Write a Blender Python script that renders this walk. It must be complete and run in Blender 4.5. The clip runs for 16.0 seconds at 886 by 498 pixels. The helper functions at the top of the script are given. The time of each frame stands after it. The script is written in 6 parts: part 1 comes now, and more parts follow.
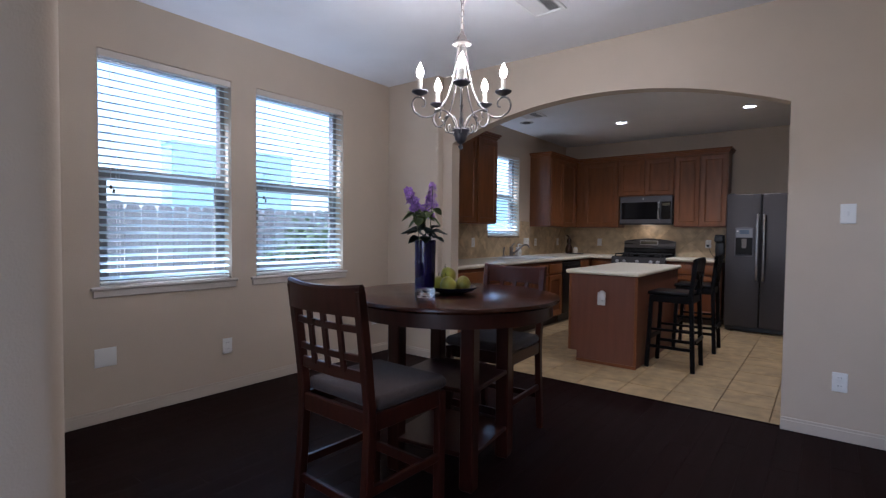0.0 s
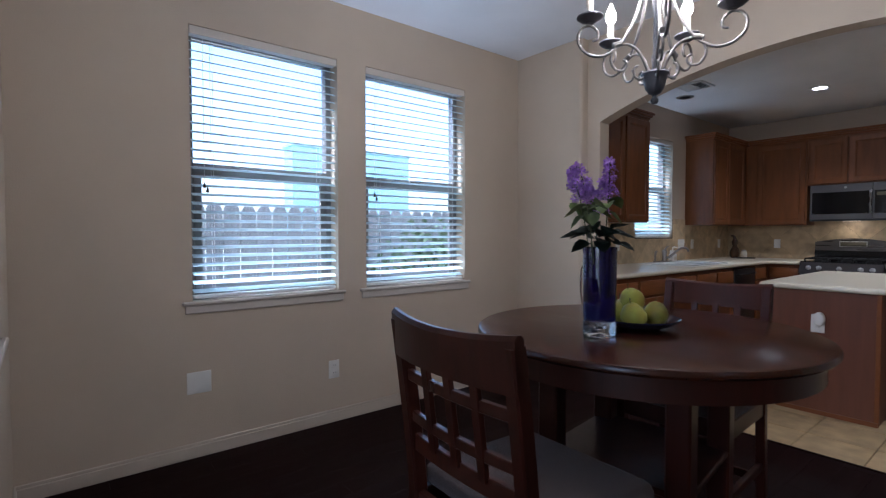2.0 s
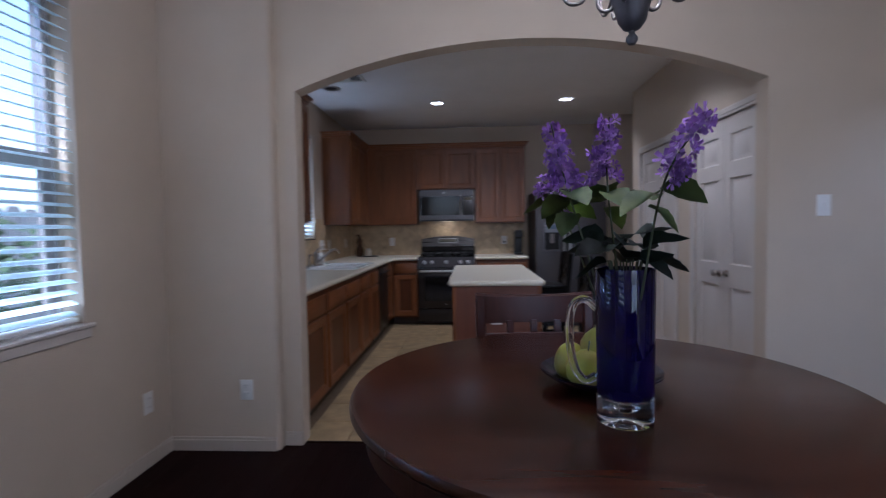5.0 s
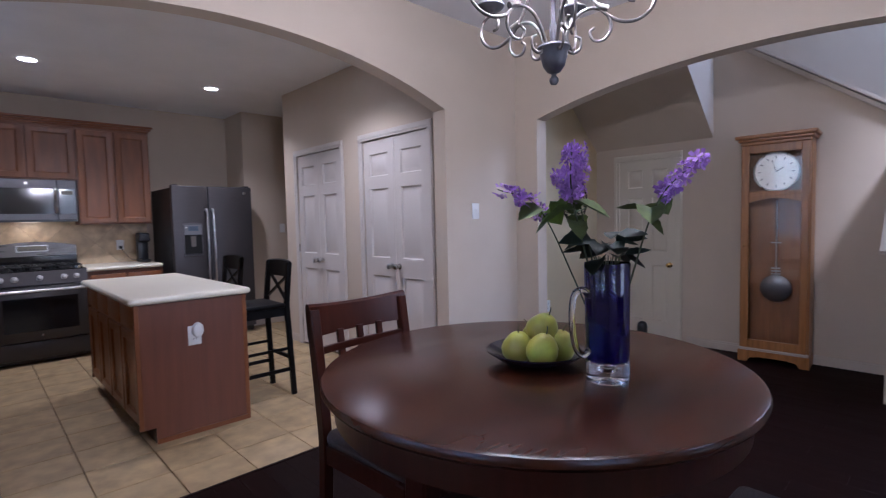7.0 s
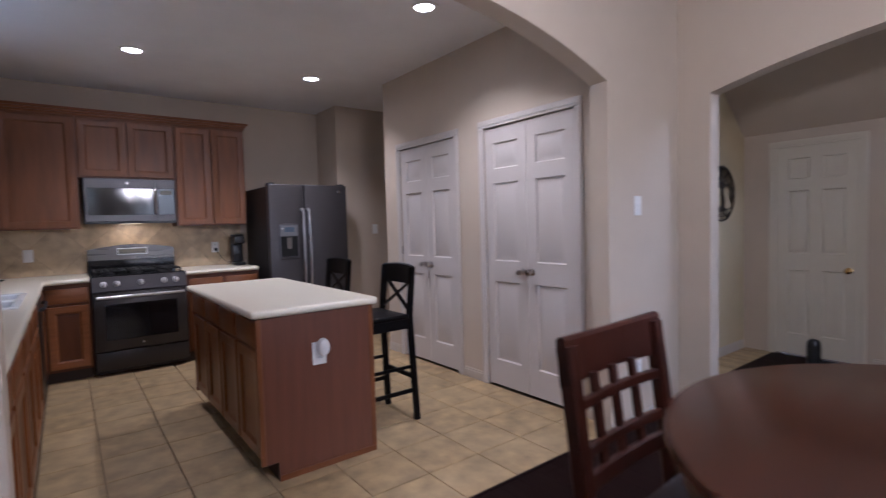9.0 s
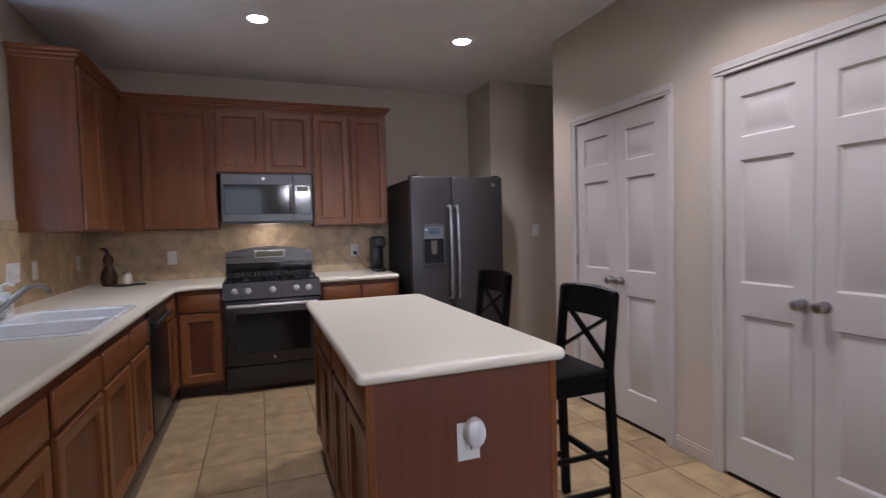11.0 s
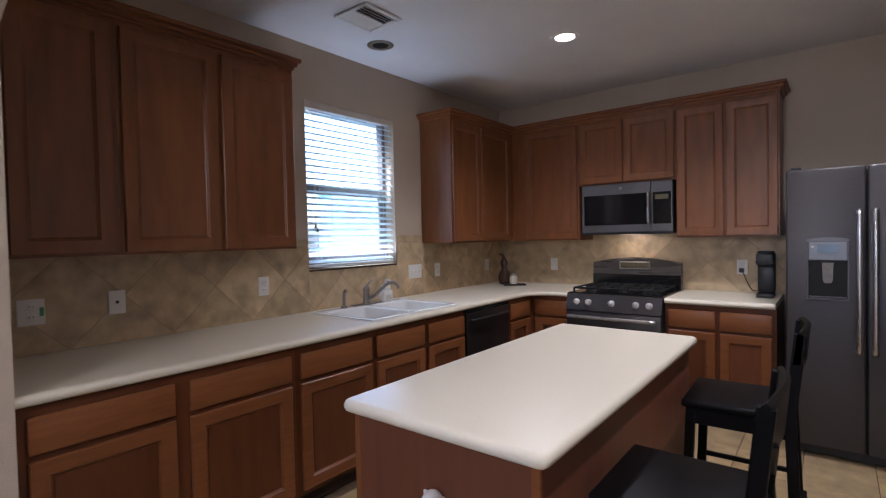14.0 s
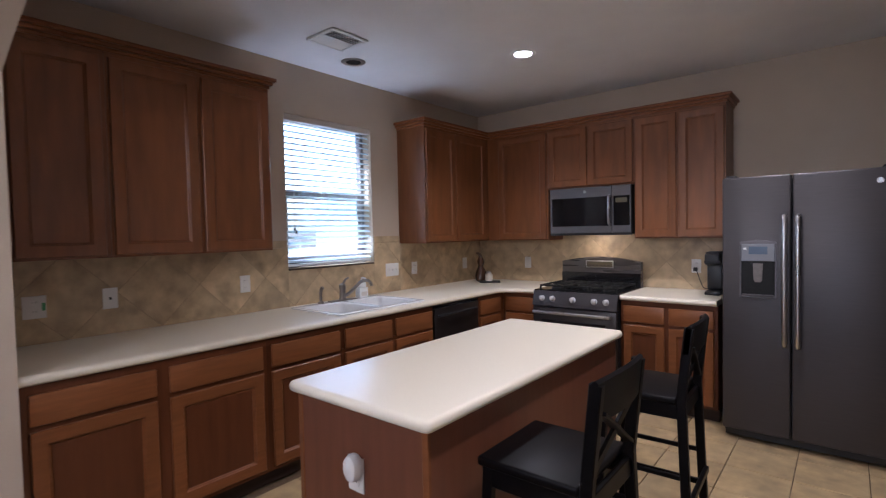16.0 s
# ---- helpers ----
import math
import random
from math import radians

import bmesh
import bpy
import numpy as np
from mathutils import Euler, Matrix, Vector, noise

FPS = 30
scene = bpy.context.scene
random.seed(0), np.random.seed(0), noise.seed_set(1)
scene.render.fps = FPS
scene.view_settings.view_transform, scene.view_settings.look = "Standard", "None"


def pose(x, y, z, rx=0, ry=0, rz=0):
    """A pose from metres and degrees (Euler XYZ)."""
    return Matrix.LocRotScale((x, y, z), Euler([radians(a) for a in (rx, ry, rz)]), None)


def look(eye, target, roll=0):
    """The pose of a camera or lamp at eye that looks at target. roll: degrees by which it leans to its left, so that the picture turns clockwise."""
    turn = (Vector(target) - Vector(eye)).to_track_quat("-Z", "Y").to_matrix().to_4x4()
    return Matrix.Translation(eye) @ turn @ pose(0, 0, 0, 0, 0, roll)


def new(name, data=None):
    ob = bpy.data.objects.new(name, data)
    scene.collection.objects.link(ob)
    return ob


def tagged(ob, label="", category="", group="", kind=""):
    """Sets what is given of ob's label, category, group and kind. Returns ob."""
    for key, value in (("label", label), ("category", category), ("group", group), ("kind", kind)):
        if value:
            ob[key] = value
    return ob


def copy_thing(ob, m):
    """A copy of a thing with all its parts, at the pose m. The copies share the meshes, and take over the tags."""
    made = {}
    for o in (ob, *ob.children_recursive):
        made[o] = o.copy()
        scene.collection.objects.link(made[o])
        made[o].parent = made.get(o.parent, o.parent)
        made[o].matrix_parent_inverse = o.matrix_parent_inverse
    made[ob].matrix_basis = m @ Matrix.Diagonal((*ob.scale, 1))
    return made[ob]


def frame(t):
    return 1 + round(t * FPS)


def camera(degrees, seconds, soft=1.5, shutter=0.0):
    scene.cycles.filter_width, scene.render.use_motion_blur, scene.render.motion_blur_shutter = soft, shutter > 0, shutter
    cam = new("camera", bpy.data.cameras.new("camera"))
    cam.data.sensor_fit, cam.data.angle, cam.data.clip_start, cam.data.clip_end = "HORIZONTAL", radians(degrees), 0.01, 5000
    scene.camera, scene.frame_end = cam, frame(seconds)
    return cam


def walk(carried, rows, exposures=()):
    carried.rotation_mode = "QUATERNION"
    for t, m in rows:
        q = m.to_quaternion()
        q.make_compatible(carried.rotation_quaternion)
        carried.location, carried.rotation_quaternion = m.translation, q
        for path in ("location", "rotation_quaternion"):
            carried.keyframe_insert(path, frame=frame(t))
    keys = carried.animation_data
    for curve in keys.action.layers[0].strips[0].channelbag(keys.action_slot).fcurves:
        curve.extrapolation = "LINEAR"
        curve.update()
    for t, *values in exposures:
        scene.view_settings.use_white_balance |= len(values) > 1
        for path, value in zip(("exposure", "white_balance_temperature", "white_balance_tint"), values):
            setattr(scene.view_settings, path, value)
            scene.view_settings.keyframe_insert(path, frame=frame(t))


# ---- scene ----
cam = camera(83.8, 16.0, soft=1.2, shutter=0.4)
PATH = [
    (0, (0.197, 0.176, 1.238), (-1.027, 1.757, 1.171), 0.6),
    (0.5, (0.175, 0.252, 1.175), (-1.142, 1.756, 1.106), 0.5),
    (1, (0.018, 0.452, 1.177), (-1.408, 1.853, 1.113), 0.2),
    (1.5, (-0.238, 0.589, 1.231), (-1.765, 1.878, 1.153), 0.2),
    (2, (-0.465, 0.684, 1.243), (-2.02, 1.94, 1.179), 0.0),
    (2.5, (-0.644, 0.806, 1.255), (-2.199, 2.062, 1.191), -0.2),
    (3, (-0.809, 0.902, 1.275), (-2.331, 2.197, 1.197), -0.2),
    (3.5, (-0.982, 0.994, 1.278), (-2.275, 2.518, 1.203), -0.4),
    (4, (-1.144, 1.086, 1.265), (-2.151, 2.813, 1.196), -0.5),
    (4.5, (-1.412, 1.125, 1.292), (-2.008, 3.033, 1.219), -0.6),
    (5, (-1.653, 1.147, 1.275), (-1.765, 3.142, 1.195), -0.9),
    (5.2, (-1.759, 1.175, 1.27), (-1.641, 3.17, 1.188), -0.8),
    (7.3, (-2.52, 1.565, 1.308), (-1.048, 2.915, 1.199), -1.3),
    (7.5, (-2.547, 1.625, 1.297), (-1.032, 2.927, 1.193), -1.3),
    (8, (-2.564, 1.812, 1.3), (-1.013, 3.07, 1.193), -1.4),
    (8.5, (-2.504, 2.016, 1.301), (-1.03, 3.364, 1.194), -1.5),
    (9, (-2.515, 2.302, 1.294), (-1.303, 3.89, 1.194), -1.6),
    (9.2, (-2.506, 2.408, 1.313), (-1.367, 4.049, 1.214), -1.5),
    (11.3, (-1.88, 3.497, 1.305), (-1.438, 5.446, 1.231), -1.5),
    (11.5, (-1.734, 3.58, 1.317), (-1.514, 5.567, 1.248), -1.4),
    (12, (-1.449, 3.759, 1.336), (-1.586, 5.753, 1.267), -1.4),
    (12.5, (-1.215, 3.884, 1.362), (-1.551, 5.855, 1.297), -1.6),
    (13, (-0.97, 3.91, 1.391), (-1.737, 5.757, 1.334), -1.5),
    (13.5, (-0.789, 3.839, 1.375), (-1.875, 5.518, 1.326), -1.2),
    (14, (-0.591, 3.745, 1.403), (-1.832, 5.312, 1.352), -1.2),
    (14.5, (-0.411, 3.68, 1.424), (-1.709, 5.201, 1.375), -1.2),
    (15, (-0.228, 3.591, 1.462), (-1.537, 5.101, 1.404), -1.1),
    (15.5, (-0.13, 3.581, 1.467), (-1.438, 5.093, 1.401), -1.1),
    (16, (-0.172, 3.702, 1.447), (-1.438, 5.248, 1.377), -1.2),
]
walk(cam, [(t, look(eye, target, roll)) for t, eye, target, roll in PATH],
     exposures=[(0, 2.06, 5220, 18), (2.5, 1.97, 5060, 14), (3.5, 1.74, 4950, 14), (4.5, 1.60, 4870, 17), (5, 1.86, 4860, 18), (7.5, 2.62, 4990, 24), (8, 2.62, 4980, 24), (9, 2.60, 5170, 24), (12.5, 2.60, 5300, 18), (14.5, 2.66, 5340, 21), (16, 2.80, 5340, 22)])

# ---- world and sun ----
world = bpy.data.worlds.new("sky")
scene.world = world
world.use_nodes = True
wn = world.node_tree.nodes
sky = wn.new("ShaderNodeTexSky")
sky.sky_type = "NISHITA"
sky.sun_disc = False
sky.sun_elevation, sky.sun_rotation = radians(48), radians(120)
sky.dust_density, sky.ozone_density = 3.0, 1.5
wn["Background"].inputs[1].default_value = 0.15
pale = wn.new("ShaderNodeHueSaturation")
pale.inputs["Saturation"].default_value = 0.92
world.node_tree.links.new(sky.outputs[0], pale.inputs["Color"])
world.node_tree.links.new(pale.outputs[0], wn["Background"].inputs[0])
sun = new("sun", bpy.data.lights.new("sun", "SUN"))
sun.data.energy, sun.data.angle, sun.data.color = 1.8, radians(12), (1.0, 0.97, 0.93)
sun.matrix_world = look((0, 0, 20), (3.0, 5.0, 12.0))


def window_lamp(name, at, target, w, h, power, colour=(0.86, 0.93, 1.0)):
    """A rectangular area lamp: sky light in the opening of a window, or another flat source."""
    ob = new(name, bpy.data.lights.new(name, "AREA"))
    ob.data.shape, ob.data.size, ob.data.size_y = "RECTANGLE", w, h
    ob.data.energy, ob.data.color = power, colour
    ob.matrix_world = look(at, target)
    return ob


def bulb_lamp(name, at, power, radius, colour):
    ob = new(name, bpy.data.lights.new(name, "POINT"))
    ob.data.energy, ob.data.shadow_soft_size, ob.data.color = power, radius, colour
    ob.location = at
    return ob


CHANDELIER = (-1.30, 2.25)
CANS = [(-2.02, 6.93), (-0.545, 6.92), (-0.54, 5.02)]
BULB_POWER, CAN_POWER = 1.7, 10.6
FOYER_POWER, STAIR_POWER = 2.2, 7.2
window_lamp("foyer_window_light", (-0.2, -1.95, 1.5), (-0.2, 0.0, 1.4), 1.6, 1.9, FOYER_POWER, (0.62, 0.81, 1.0))
# added lamp in an unseen opening, to brighten the stairwell
window_lamp("stair_window_light", (2.6, 0.50, 3.9), (2.0, 2.6, 0.4), 1.5, 1.3, STAIR_POWER, (0.72, 0.86, 1.0))

window_lamp("high_window_light", (4.30, 1.485, 2.925), (0.0, 1.6, 1.6), 0.75, 0.6, 0.6)
# added strips on the sills, standing for daylight that the slats throw upwards
for y0, y1, z0, p in ((1.312, 2.192, 0.866, 0.5), (2.403, 3.303, 0.866, 0.5), (5.835, 6.70, 1.19, 0.3)):
    window_lamp("slat_bounce_light", (-3.435, (y0 + y1) / 2, z0 + 0.05), (-3.435, (y0 + y1) / 2 + 0.001, 3.0), 0.018, y1 - y0 - 0.06, p, (0.80, 0.90, 1.0)).data.spread = radians(95)

# ---- materials ----


def material(name, colour, rough=0.5, metal=0.0, vary=0.12, scale=6.0, stretch=(1, 1, 1), bump=0.0, bump_scale=80.0,
             coat=0.0, per_object=0.0, sheen=0.0, second=None, second_scale=1.2, spec=0.5):
    """Principled surface, colour varied at two scales, with fine relief."""
    m = bpy.data.materials.new(name)
    m.use_nodes = True
    n, l = m.node_tree.nodes, m.node_tree.links
    p = n["Principled BSDF"]
    p.inputs["Roughness"].default_value, p.inputs["Metallic"].default_value = rough, metal
    p.inputs["Coat Weight"].default_value = coat
    p.inputs["Coat Roughness"].default_value = 0.12
    p.inputs["Sheen Weight"].default_value = sheen
    p.inputs["Specular IOR Level"].default_value = spec
    tc, mp = n.new("ShaderNodeTexCoord"), n.new("ShaderNodeMapping")
    mp.inputs["Scale"].default_value = stretch
    l.new(tc.outputs["Object"], mp.inputs[0])
    fine, broad = n.new("ShaderNodeTexNoise"), n.new("ShaderNodeTexNoise")
    fine.inputs["Scale"].default_value, fine.inputs["Detail"].default_value = scale, 6
    broad.inputs["Scale"].default_value, broad.inputs["Detail"].default_value = second_scale, 3
    info = n.new("ShaderNodeObjectInfo")
    off = n.new("ShaderNodeVectorMath")
    off.operation = "ADD"
    sc = n.new("ShaderNodeVectorMath")
    sc.operation = "SCALE"
    comb = n.new("ShaderNodeCombineXYZ")
    for i in range(3):
        l.new(info.outputs["Random"], comb.inputs[i])
    l.new(comb.outputs[0], sc.inputs[0])
    sc.inputs["Scale"].default_value = 17.0 if per_object else 0.0
    l.new(mp.outputs[0], off.inputs[0])
    l.new(sc.outputs[0], off.inputs[1])
    for t in (fine, broad):
        l.new(off.outputs[0], t.inputs["Vector"])
    ramp = n.new("ShaderNodeValToRGB")
    lo = [max(c * (1 - 2.2 * vary), 0.0) for c in colour]
    hi = [min(c * (1 + 1.6 * vary), 1.0) for c in colour]
    ramp.color_ramp.elements[0].position, ramp.color_ramp.elements[1].position = 0.3, 0.7
    ramp.color_ramp.elements[0].color, ramp.color_ramp.elements[1].color = (*lo, 1), (*hi, 1)
    l.new(fine.outputs[0], ramp.inputs[0])
    mix = n.new("ShaderNodeMix")
    mix.data_type = "RGBA"
    l.new(broad.outputs[0], mix.inputs[0])
    l.new(ramp.outputs[0], mix.inputs[6])
    mix.inputs[7].default_value = (*(second or colour), 1)
    last = mix.outputs[2]
    if per_object:
        hsv, rng = n.new("ShaderNodeHueSaturation"), n.new("ShaderNodeMapRange")
        rng.inputs["To Min"].default_value, rng.inputs["To Max"].default_value = 1 - per_object, 1 + per_object
        l.new(info.outputs["Random"], rng.inputs[0])
        l.new(rng.outputs[0], hsv.inputs["Value"])
        l.new(last, hsv.inputs["Color"])
        last = hsv.outputs[0]
    l.new(last, p.inputs["Base Color"])
    rr = n.new("ShaderNodeMapRange")
    rr.inputs["To Min"].default_value, rr.inputs["To Max"].default_value = max(rough - 0.06, 0.02), min(rough + 0.08, 1)
    l.new(broad.outputs[0], rr.inputs[0])
    l.new(rr.outputs[0], p.inputs["Roughness"])
    if bump:
        b, bn = n.new("ShaderNodeBump"), n.new("ShaderNodeTexNoise")
        bn.inputs["Scale"].default_value, bn.inputs["Detail"].default_value = bump_scale, 3
        b.inputs["Strength"].default_value, b.inputs["Distance"].default_value = bump, 0.004
        l.new(mp.outputs[0], bn.inputs["Vector"])
        l.new(bn.outputs[0], b.inputs["Height"])
        l.new(b.outputs[0], p.inputs["Normal"])
    return m


def glass(name, colour=(1, 1, 1), rough=0.0, ior=1.45):
    m = bpy.data.materials.new(name)
    m.use_nodes = True
    p = m.node_tree.nodes["Principled BSDF"]
    p.inputs["Base Color"].default_value = (*colour, 1)
    p.inputs["Transmission Weight"].default_value = 1.0
    p.inputs["Roughness"].default_value, p.inputs["IOR"].default_value = rough, ior
    return m


def glow(name, colour, strength):
    m = bpy.data.materials.new(name)
    m.use_nodes = True
    p = m.node_tree.nodes["Principled BSDF"]
    p.inputs["Base Color"].default_value = (*colour, 1)
    p.inputs["Emission Color"].default_value = (*colour, 1)
    p.inputs["Emission Strength"].default_value = strength
    return m


WALL = material("greige_wall_paint", (0.54, 0.452, 0.352), 0.8, vary=0.03, scale=3, bump=0.25, bump_scale=140, second=(0.525, 0.436, 0.336), spec=0.3)
CREAMWALL = material("cream_wall_paint", (0.58, 0.475, 0.295), 0.8, vary=0.03, scale=3, bump=0.25, bump_scale=140, spec=0.3)
CEIL = material("white_ceiling_paint", (0.78, 0.765, 0.76), 0.9, vary=0.03, scale=3, bump=0.4, bump_scale=90, spec=0.2)
TRIM = material("white_trim_paint", (0.52, 0.47, 0.42), 0.42, vary=0.02, scale=5, bump=0.05, bump_scale=60, spec=0.35)
BASE = material("cream_baseboard_paint", (0.52, 0.45, 0.37), 0.45, vary=0.03, scale=5, spec=0.3)
DOORP = material("white_door_paint", (0.555, 0.505, 0.46), 0.45, vary=0.02, scale=4, bump=0.06, bump_scale=120, spec=0.35)
FLOORW = material("dark_plank_floor_finish", (0.0098, 0.0034, 0.0030), 0.52, vary=0.2, scale=9, stretch=(12, 0.8, 1), bump=0.05, bump_scale=30, per_object=0.05, spec=0.05)
TILE = material("beige_ceramic_floor_tile", (0.36, 0.245, 0.112), 0.45, vary=0.26, scale=9, bump=0.1, bump_scale=25, per_object=0.07, second=(0.42, 0.315, 0.175), second_scale=3.5, spec=0.35)
GROUT = material("brown_floor_grout", (0.17, 0.115, 0.065), 0.9, vary=0.15, scale=40)
SPLASH = material("tan_stone_backsplash_tile", (0.45, 0.325, 0.18), 0.42, vary=0.30, scale=10, bump=0.12, bump_scale=30, per_object=0.09, second=(0.54, 0.42, 0.255), second_scale=3.2)
SGROUT = material("tan_backsplash_grout", (0.30, 0.225, 0.14), 0.9, vary=0.1, scale=40)
CAB = material("reddish_maple_cabinet", (0.172, 0.060, 0.0195), 0.34, vary=0.20, scale=3.5, stretch=(5, 5, 0.8), bump=0.05, bump_scale=20, per_object=0.10, second=(0.20, 0.076, 0.025), second_scale=2.2, spec=0.4)
CABH = material("reddish_maple_drawer_front", (0.186, 0.065, 0.021), 0.34, vary=0.13, scale=5, stretch=(1.2, 1.2, 12), bump=0.05, bump_scale=20, per_object=0.10, second=(0.20, 0.073, 0.023), second_scale=1.6, spec=0.3)
CABP = material("island_wood_veneer", (0.128, 0.043, 0.020), 0.42, vary=0.11, scale=4, stretch=(7, 7, 0.6), second=(0.145, 0.050, 0.024), second_scale=1.2)
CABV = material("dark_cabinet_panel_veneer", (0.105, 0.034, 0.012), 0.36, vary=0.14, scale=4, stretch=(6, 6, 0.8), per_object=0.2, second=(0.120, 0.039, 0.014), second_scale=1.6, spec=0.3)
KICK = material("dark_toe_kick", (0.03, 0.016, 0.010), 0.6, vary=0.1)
TOP = material("cream_solid_surface", (0.76, 0.695, 0.555), 0.30, vary=0.03, scale=220, second=(0.755, 0.69, 0.55), second_scale=0.8)
SINKW = material("white_enamel", (0.78, 0.78, 0.77), 0.18, vary=0.01, scale=4)
SLATE = material("slate_grey_metal", (0.072, 0.066, 0.067), 0.38, metal=0.5, vary=0.05, scale=8, stretch=(1, 1, 14), spec=0.35)
RANGE = material("dark_slate_oven_metal", (0.046, 0.040, 0.038), 0.36, metal=0.5, vary=0.06, scale=8, stretch=(1, 1, 14), spec=0.4)
SLATED = material("dark_grey_metal", (0.018, 0.017, 0.019), 0.45, metal=0.2, vary=0.06, scale=6, spec=0.35)
STEEL = material("brushed_steel", (0.55, 0.54, 0.53), 0.28, metal=1.0, vary=0.05, scale=10, stretch=(14, 14, 1))
NICKEL = material("satin_nickel", (0.44, 0.41, 0.38), 0.28, metal=1.0, vary=0.05, scale=20)
TAPM = material("brushed_nickel_tap", (0.29, 0.262, 0.24), 0.32, metal=1.0, vary=0.06, scale=20)
PEWTER = material("brushed_pewter", (0.17, 0.152, 0.138), 0.44, metal=0.7, vary=0.12, scale=40)
IRON = material("dark_pewter_cup", (0.12, 0.115, 0.125), 0.45, metal=0.6, vary=0.15, scale=40)
BRASS = material("polished_brass", (0.62, 0.42, 0.16), 0.22, metal=1.0, vary=0.04, scale=20)
BLACKG = material("black_gloss", (0.008, 0.008, 0.009), 0.08, vary=0.1, scale=4)
BLACK = material("black_cast_iron", (0.010, 0.010, 0.010), 0.55, vary=0.2, scale=60, bump=0.1, bump_scale=200, spec=0.25)
BLACKP = material("black_plastic", (0.012, 0.012, 0.013), 0.35, vary=0.1, scale=30)
WHITEP = material("white_plastic", (0.74, 0.73, 0.70), 0.35, vary=0.02, scale=8)
CHROME = material("polished_chrome", (0.78, 0.78, 0.79), 0.22, metal=0.45, vary=0.02, scale=20)
SLATEL = material("light_slate_panel", (0.17, 0.175, 0.19), 0.35, metal=0.3, vary=0.04, scale=8)
VALANCE = material("beige_blind_valance", (0.60, 0.54, 0.47), 0.55, vary=0.03, scale=5)
IVORY = material("ivory_plastic", (0.60, 0.55, 0.47), 0.4, vary=0.02, scale=8)
DTABLE = material("dark_cherry_table_wood", (0.036, 0.0095, 0.0042), 0.22, vary=0.25, scale=4, stretch=(0.9, 10, 10), bump=0.012, bump_scale=10, second=(0.043, 0.0118, 0.0050), spec=0.32)
DWOOD = material("dark_cherry_wood", (0.030, 0.0070, 0.0038), 0.30, vary=0.28, scale=5, stretch=(9, 9, 0.9), bump=0.05, bump_scale=20, second=(0.036, 0.0088, 0.0046), per_object=0.1, spec=0.30)
FABRIC = material("grey_brown_seat_fabric", (0.056, 0.041, 0.036), 0.95, vary=0.2, scale=140, bump=0.5, bump_scale=500, sheen=0.12, spec=0.15)
STOOLB = material("black_painted_wood", (0.0036, 0.0029, 0.0031), 0.40, vary=0.15, scale=10, stretch=(1, 8, 8), bump=0.05, bump_scale=30, spec=0.12)
SLAT = material("white_blind_slat", (0.80, 0.79, 0.77), 0.5, vary=0.02, scale=5)
BLIND = material("translucent_white_slat", (0.80, 0.80, 0.80), 0.5, vary=0.02, scale=5)
bn = BLIND.node_tree.nodes
thin, both = bn.new("ShaderNodeBsdfTranslucent"), bn.new("ShaderNodeMixShader")
thin.inputs[0].default_value, both.inputs[0].default_value = (0.84, 0.95, 0.99, 1), 0.76
BLIND.node_tree.links.new(bn["Principled BSDF"].outputs[0], both.inputs[1])
BLIND.node_tree.links.new(thin.outputs[0], both.inputs[2])
BLIND.node_tree.links.new(both.outputs[0], bn["Material Output"].inputs[0])
VINYL = material("almond_vinyl_window_frame", (0.24, 0.225, 0.215), 0.45, vary=0.03, scale=6)
PANE = glass("window_glass")
CLEAR = glass("clear_glass", (0.97, 0.98, 0.98), 0.0, 1.5)
COBALT = glass("cobalt_blue_glass", (0.009, 0.004, 0.080), 0.02, 1.5)
COBALT.node_tree.nodes["Principled BSDF"].inputs["Transmission Weight"].default_value = 0.55
WATER = glass("sealed_glass_door", (0.95, 0.96, 0.95), 0.0, 1.5)
LEAF = material("green_silk_leaf", (0.16, 0.205, 0.05), 0.55, vary=0.25, scale=25, per_object=0.25, second=(0.13, 0.18, 0.06), second_scale=8)
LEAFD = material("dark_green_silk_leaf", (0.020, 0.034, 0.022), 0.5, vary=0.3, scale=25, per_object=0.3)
STEM = material("green_brown_stem", (0.07, 0.08, 0.035), 0.6, vary=0.2, scale=40)
PETAL = material("purple_silk_petal", (0.33, 0.14, 0.50), 0.7, vary=0.42, scale=55, second=(0.56, 0.35, 0.74), second_scale=28)
PEAR = material("green_pear_skin", (0.27, 0.33, 0.035), 0.36, vary=0.26, scale=14, per_object=0.22, second=(0.33, 0.22, 0.040), second_scale=16, spec=0.4)
PLATE = material("dark_blue_glazed_ceramic", (0.022, 0.022, 0.040), 0.12, vary=0.2, scale=12)
OAK = material("golden_oak", (0.30, 0.125, 0.032), 0.35, vary=0.24, scale=5, stretch=(9, 9, 0.8), second=(0.34, 0.15, 0.042), bump=0.04, bump_scale=20)
# golden oak again, with the shade inside the clock case put into its colour
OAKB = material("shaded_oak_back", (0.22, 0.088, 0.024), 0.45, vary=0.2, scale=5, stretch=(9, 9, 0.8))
CARPET = material("grey_stair_carpet", (0.27, 0.26, 0.26), 0.95, vary=0.2, scale=160, bump=0.6, bump_scale=400, sheen=0.3)
DIAL = material("cream_clock_dial", (0.75, 0.73, 0.68), 0.4, vary=0.04, scale=20)
BACKG = material("brushed_slate_backguard", (0.13, 0.118, 0.108), 0.27, metal=0.7, vary=0.06, scale=8, stretch=(1, 14, 14))
MICRO = material("slate_microwave_metal", (0.125, 0.12, 0.125), 0.36, metal=0.5, vary=0.05, scale=8, stretch=(1, 1, 14), spec=0.4)
DISHW = material("black_dishwasher_front", (0.014, 0.011, 0.010), 0.30, vary=0.12, scale=6, spec=0.3)
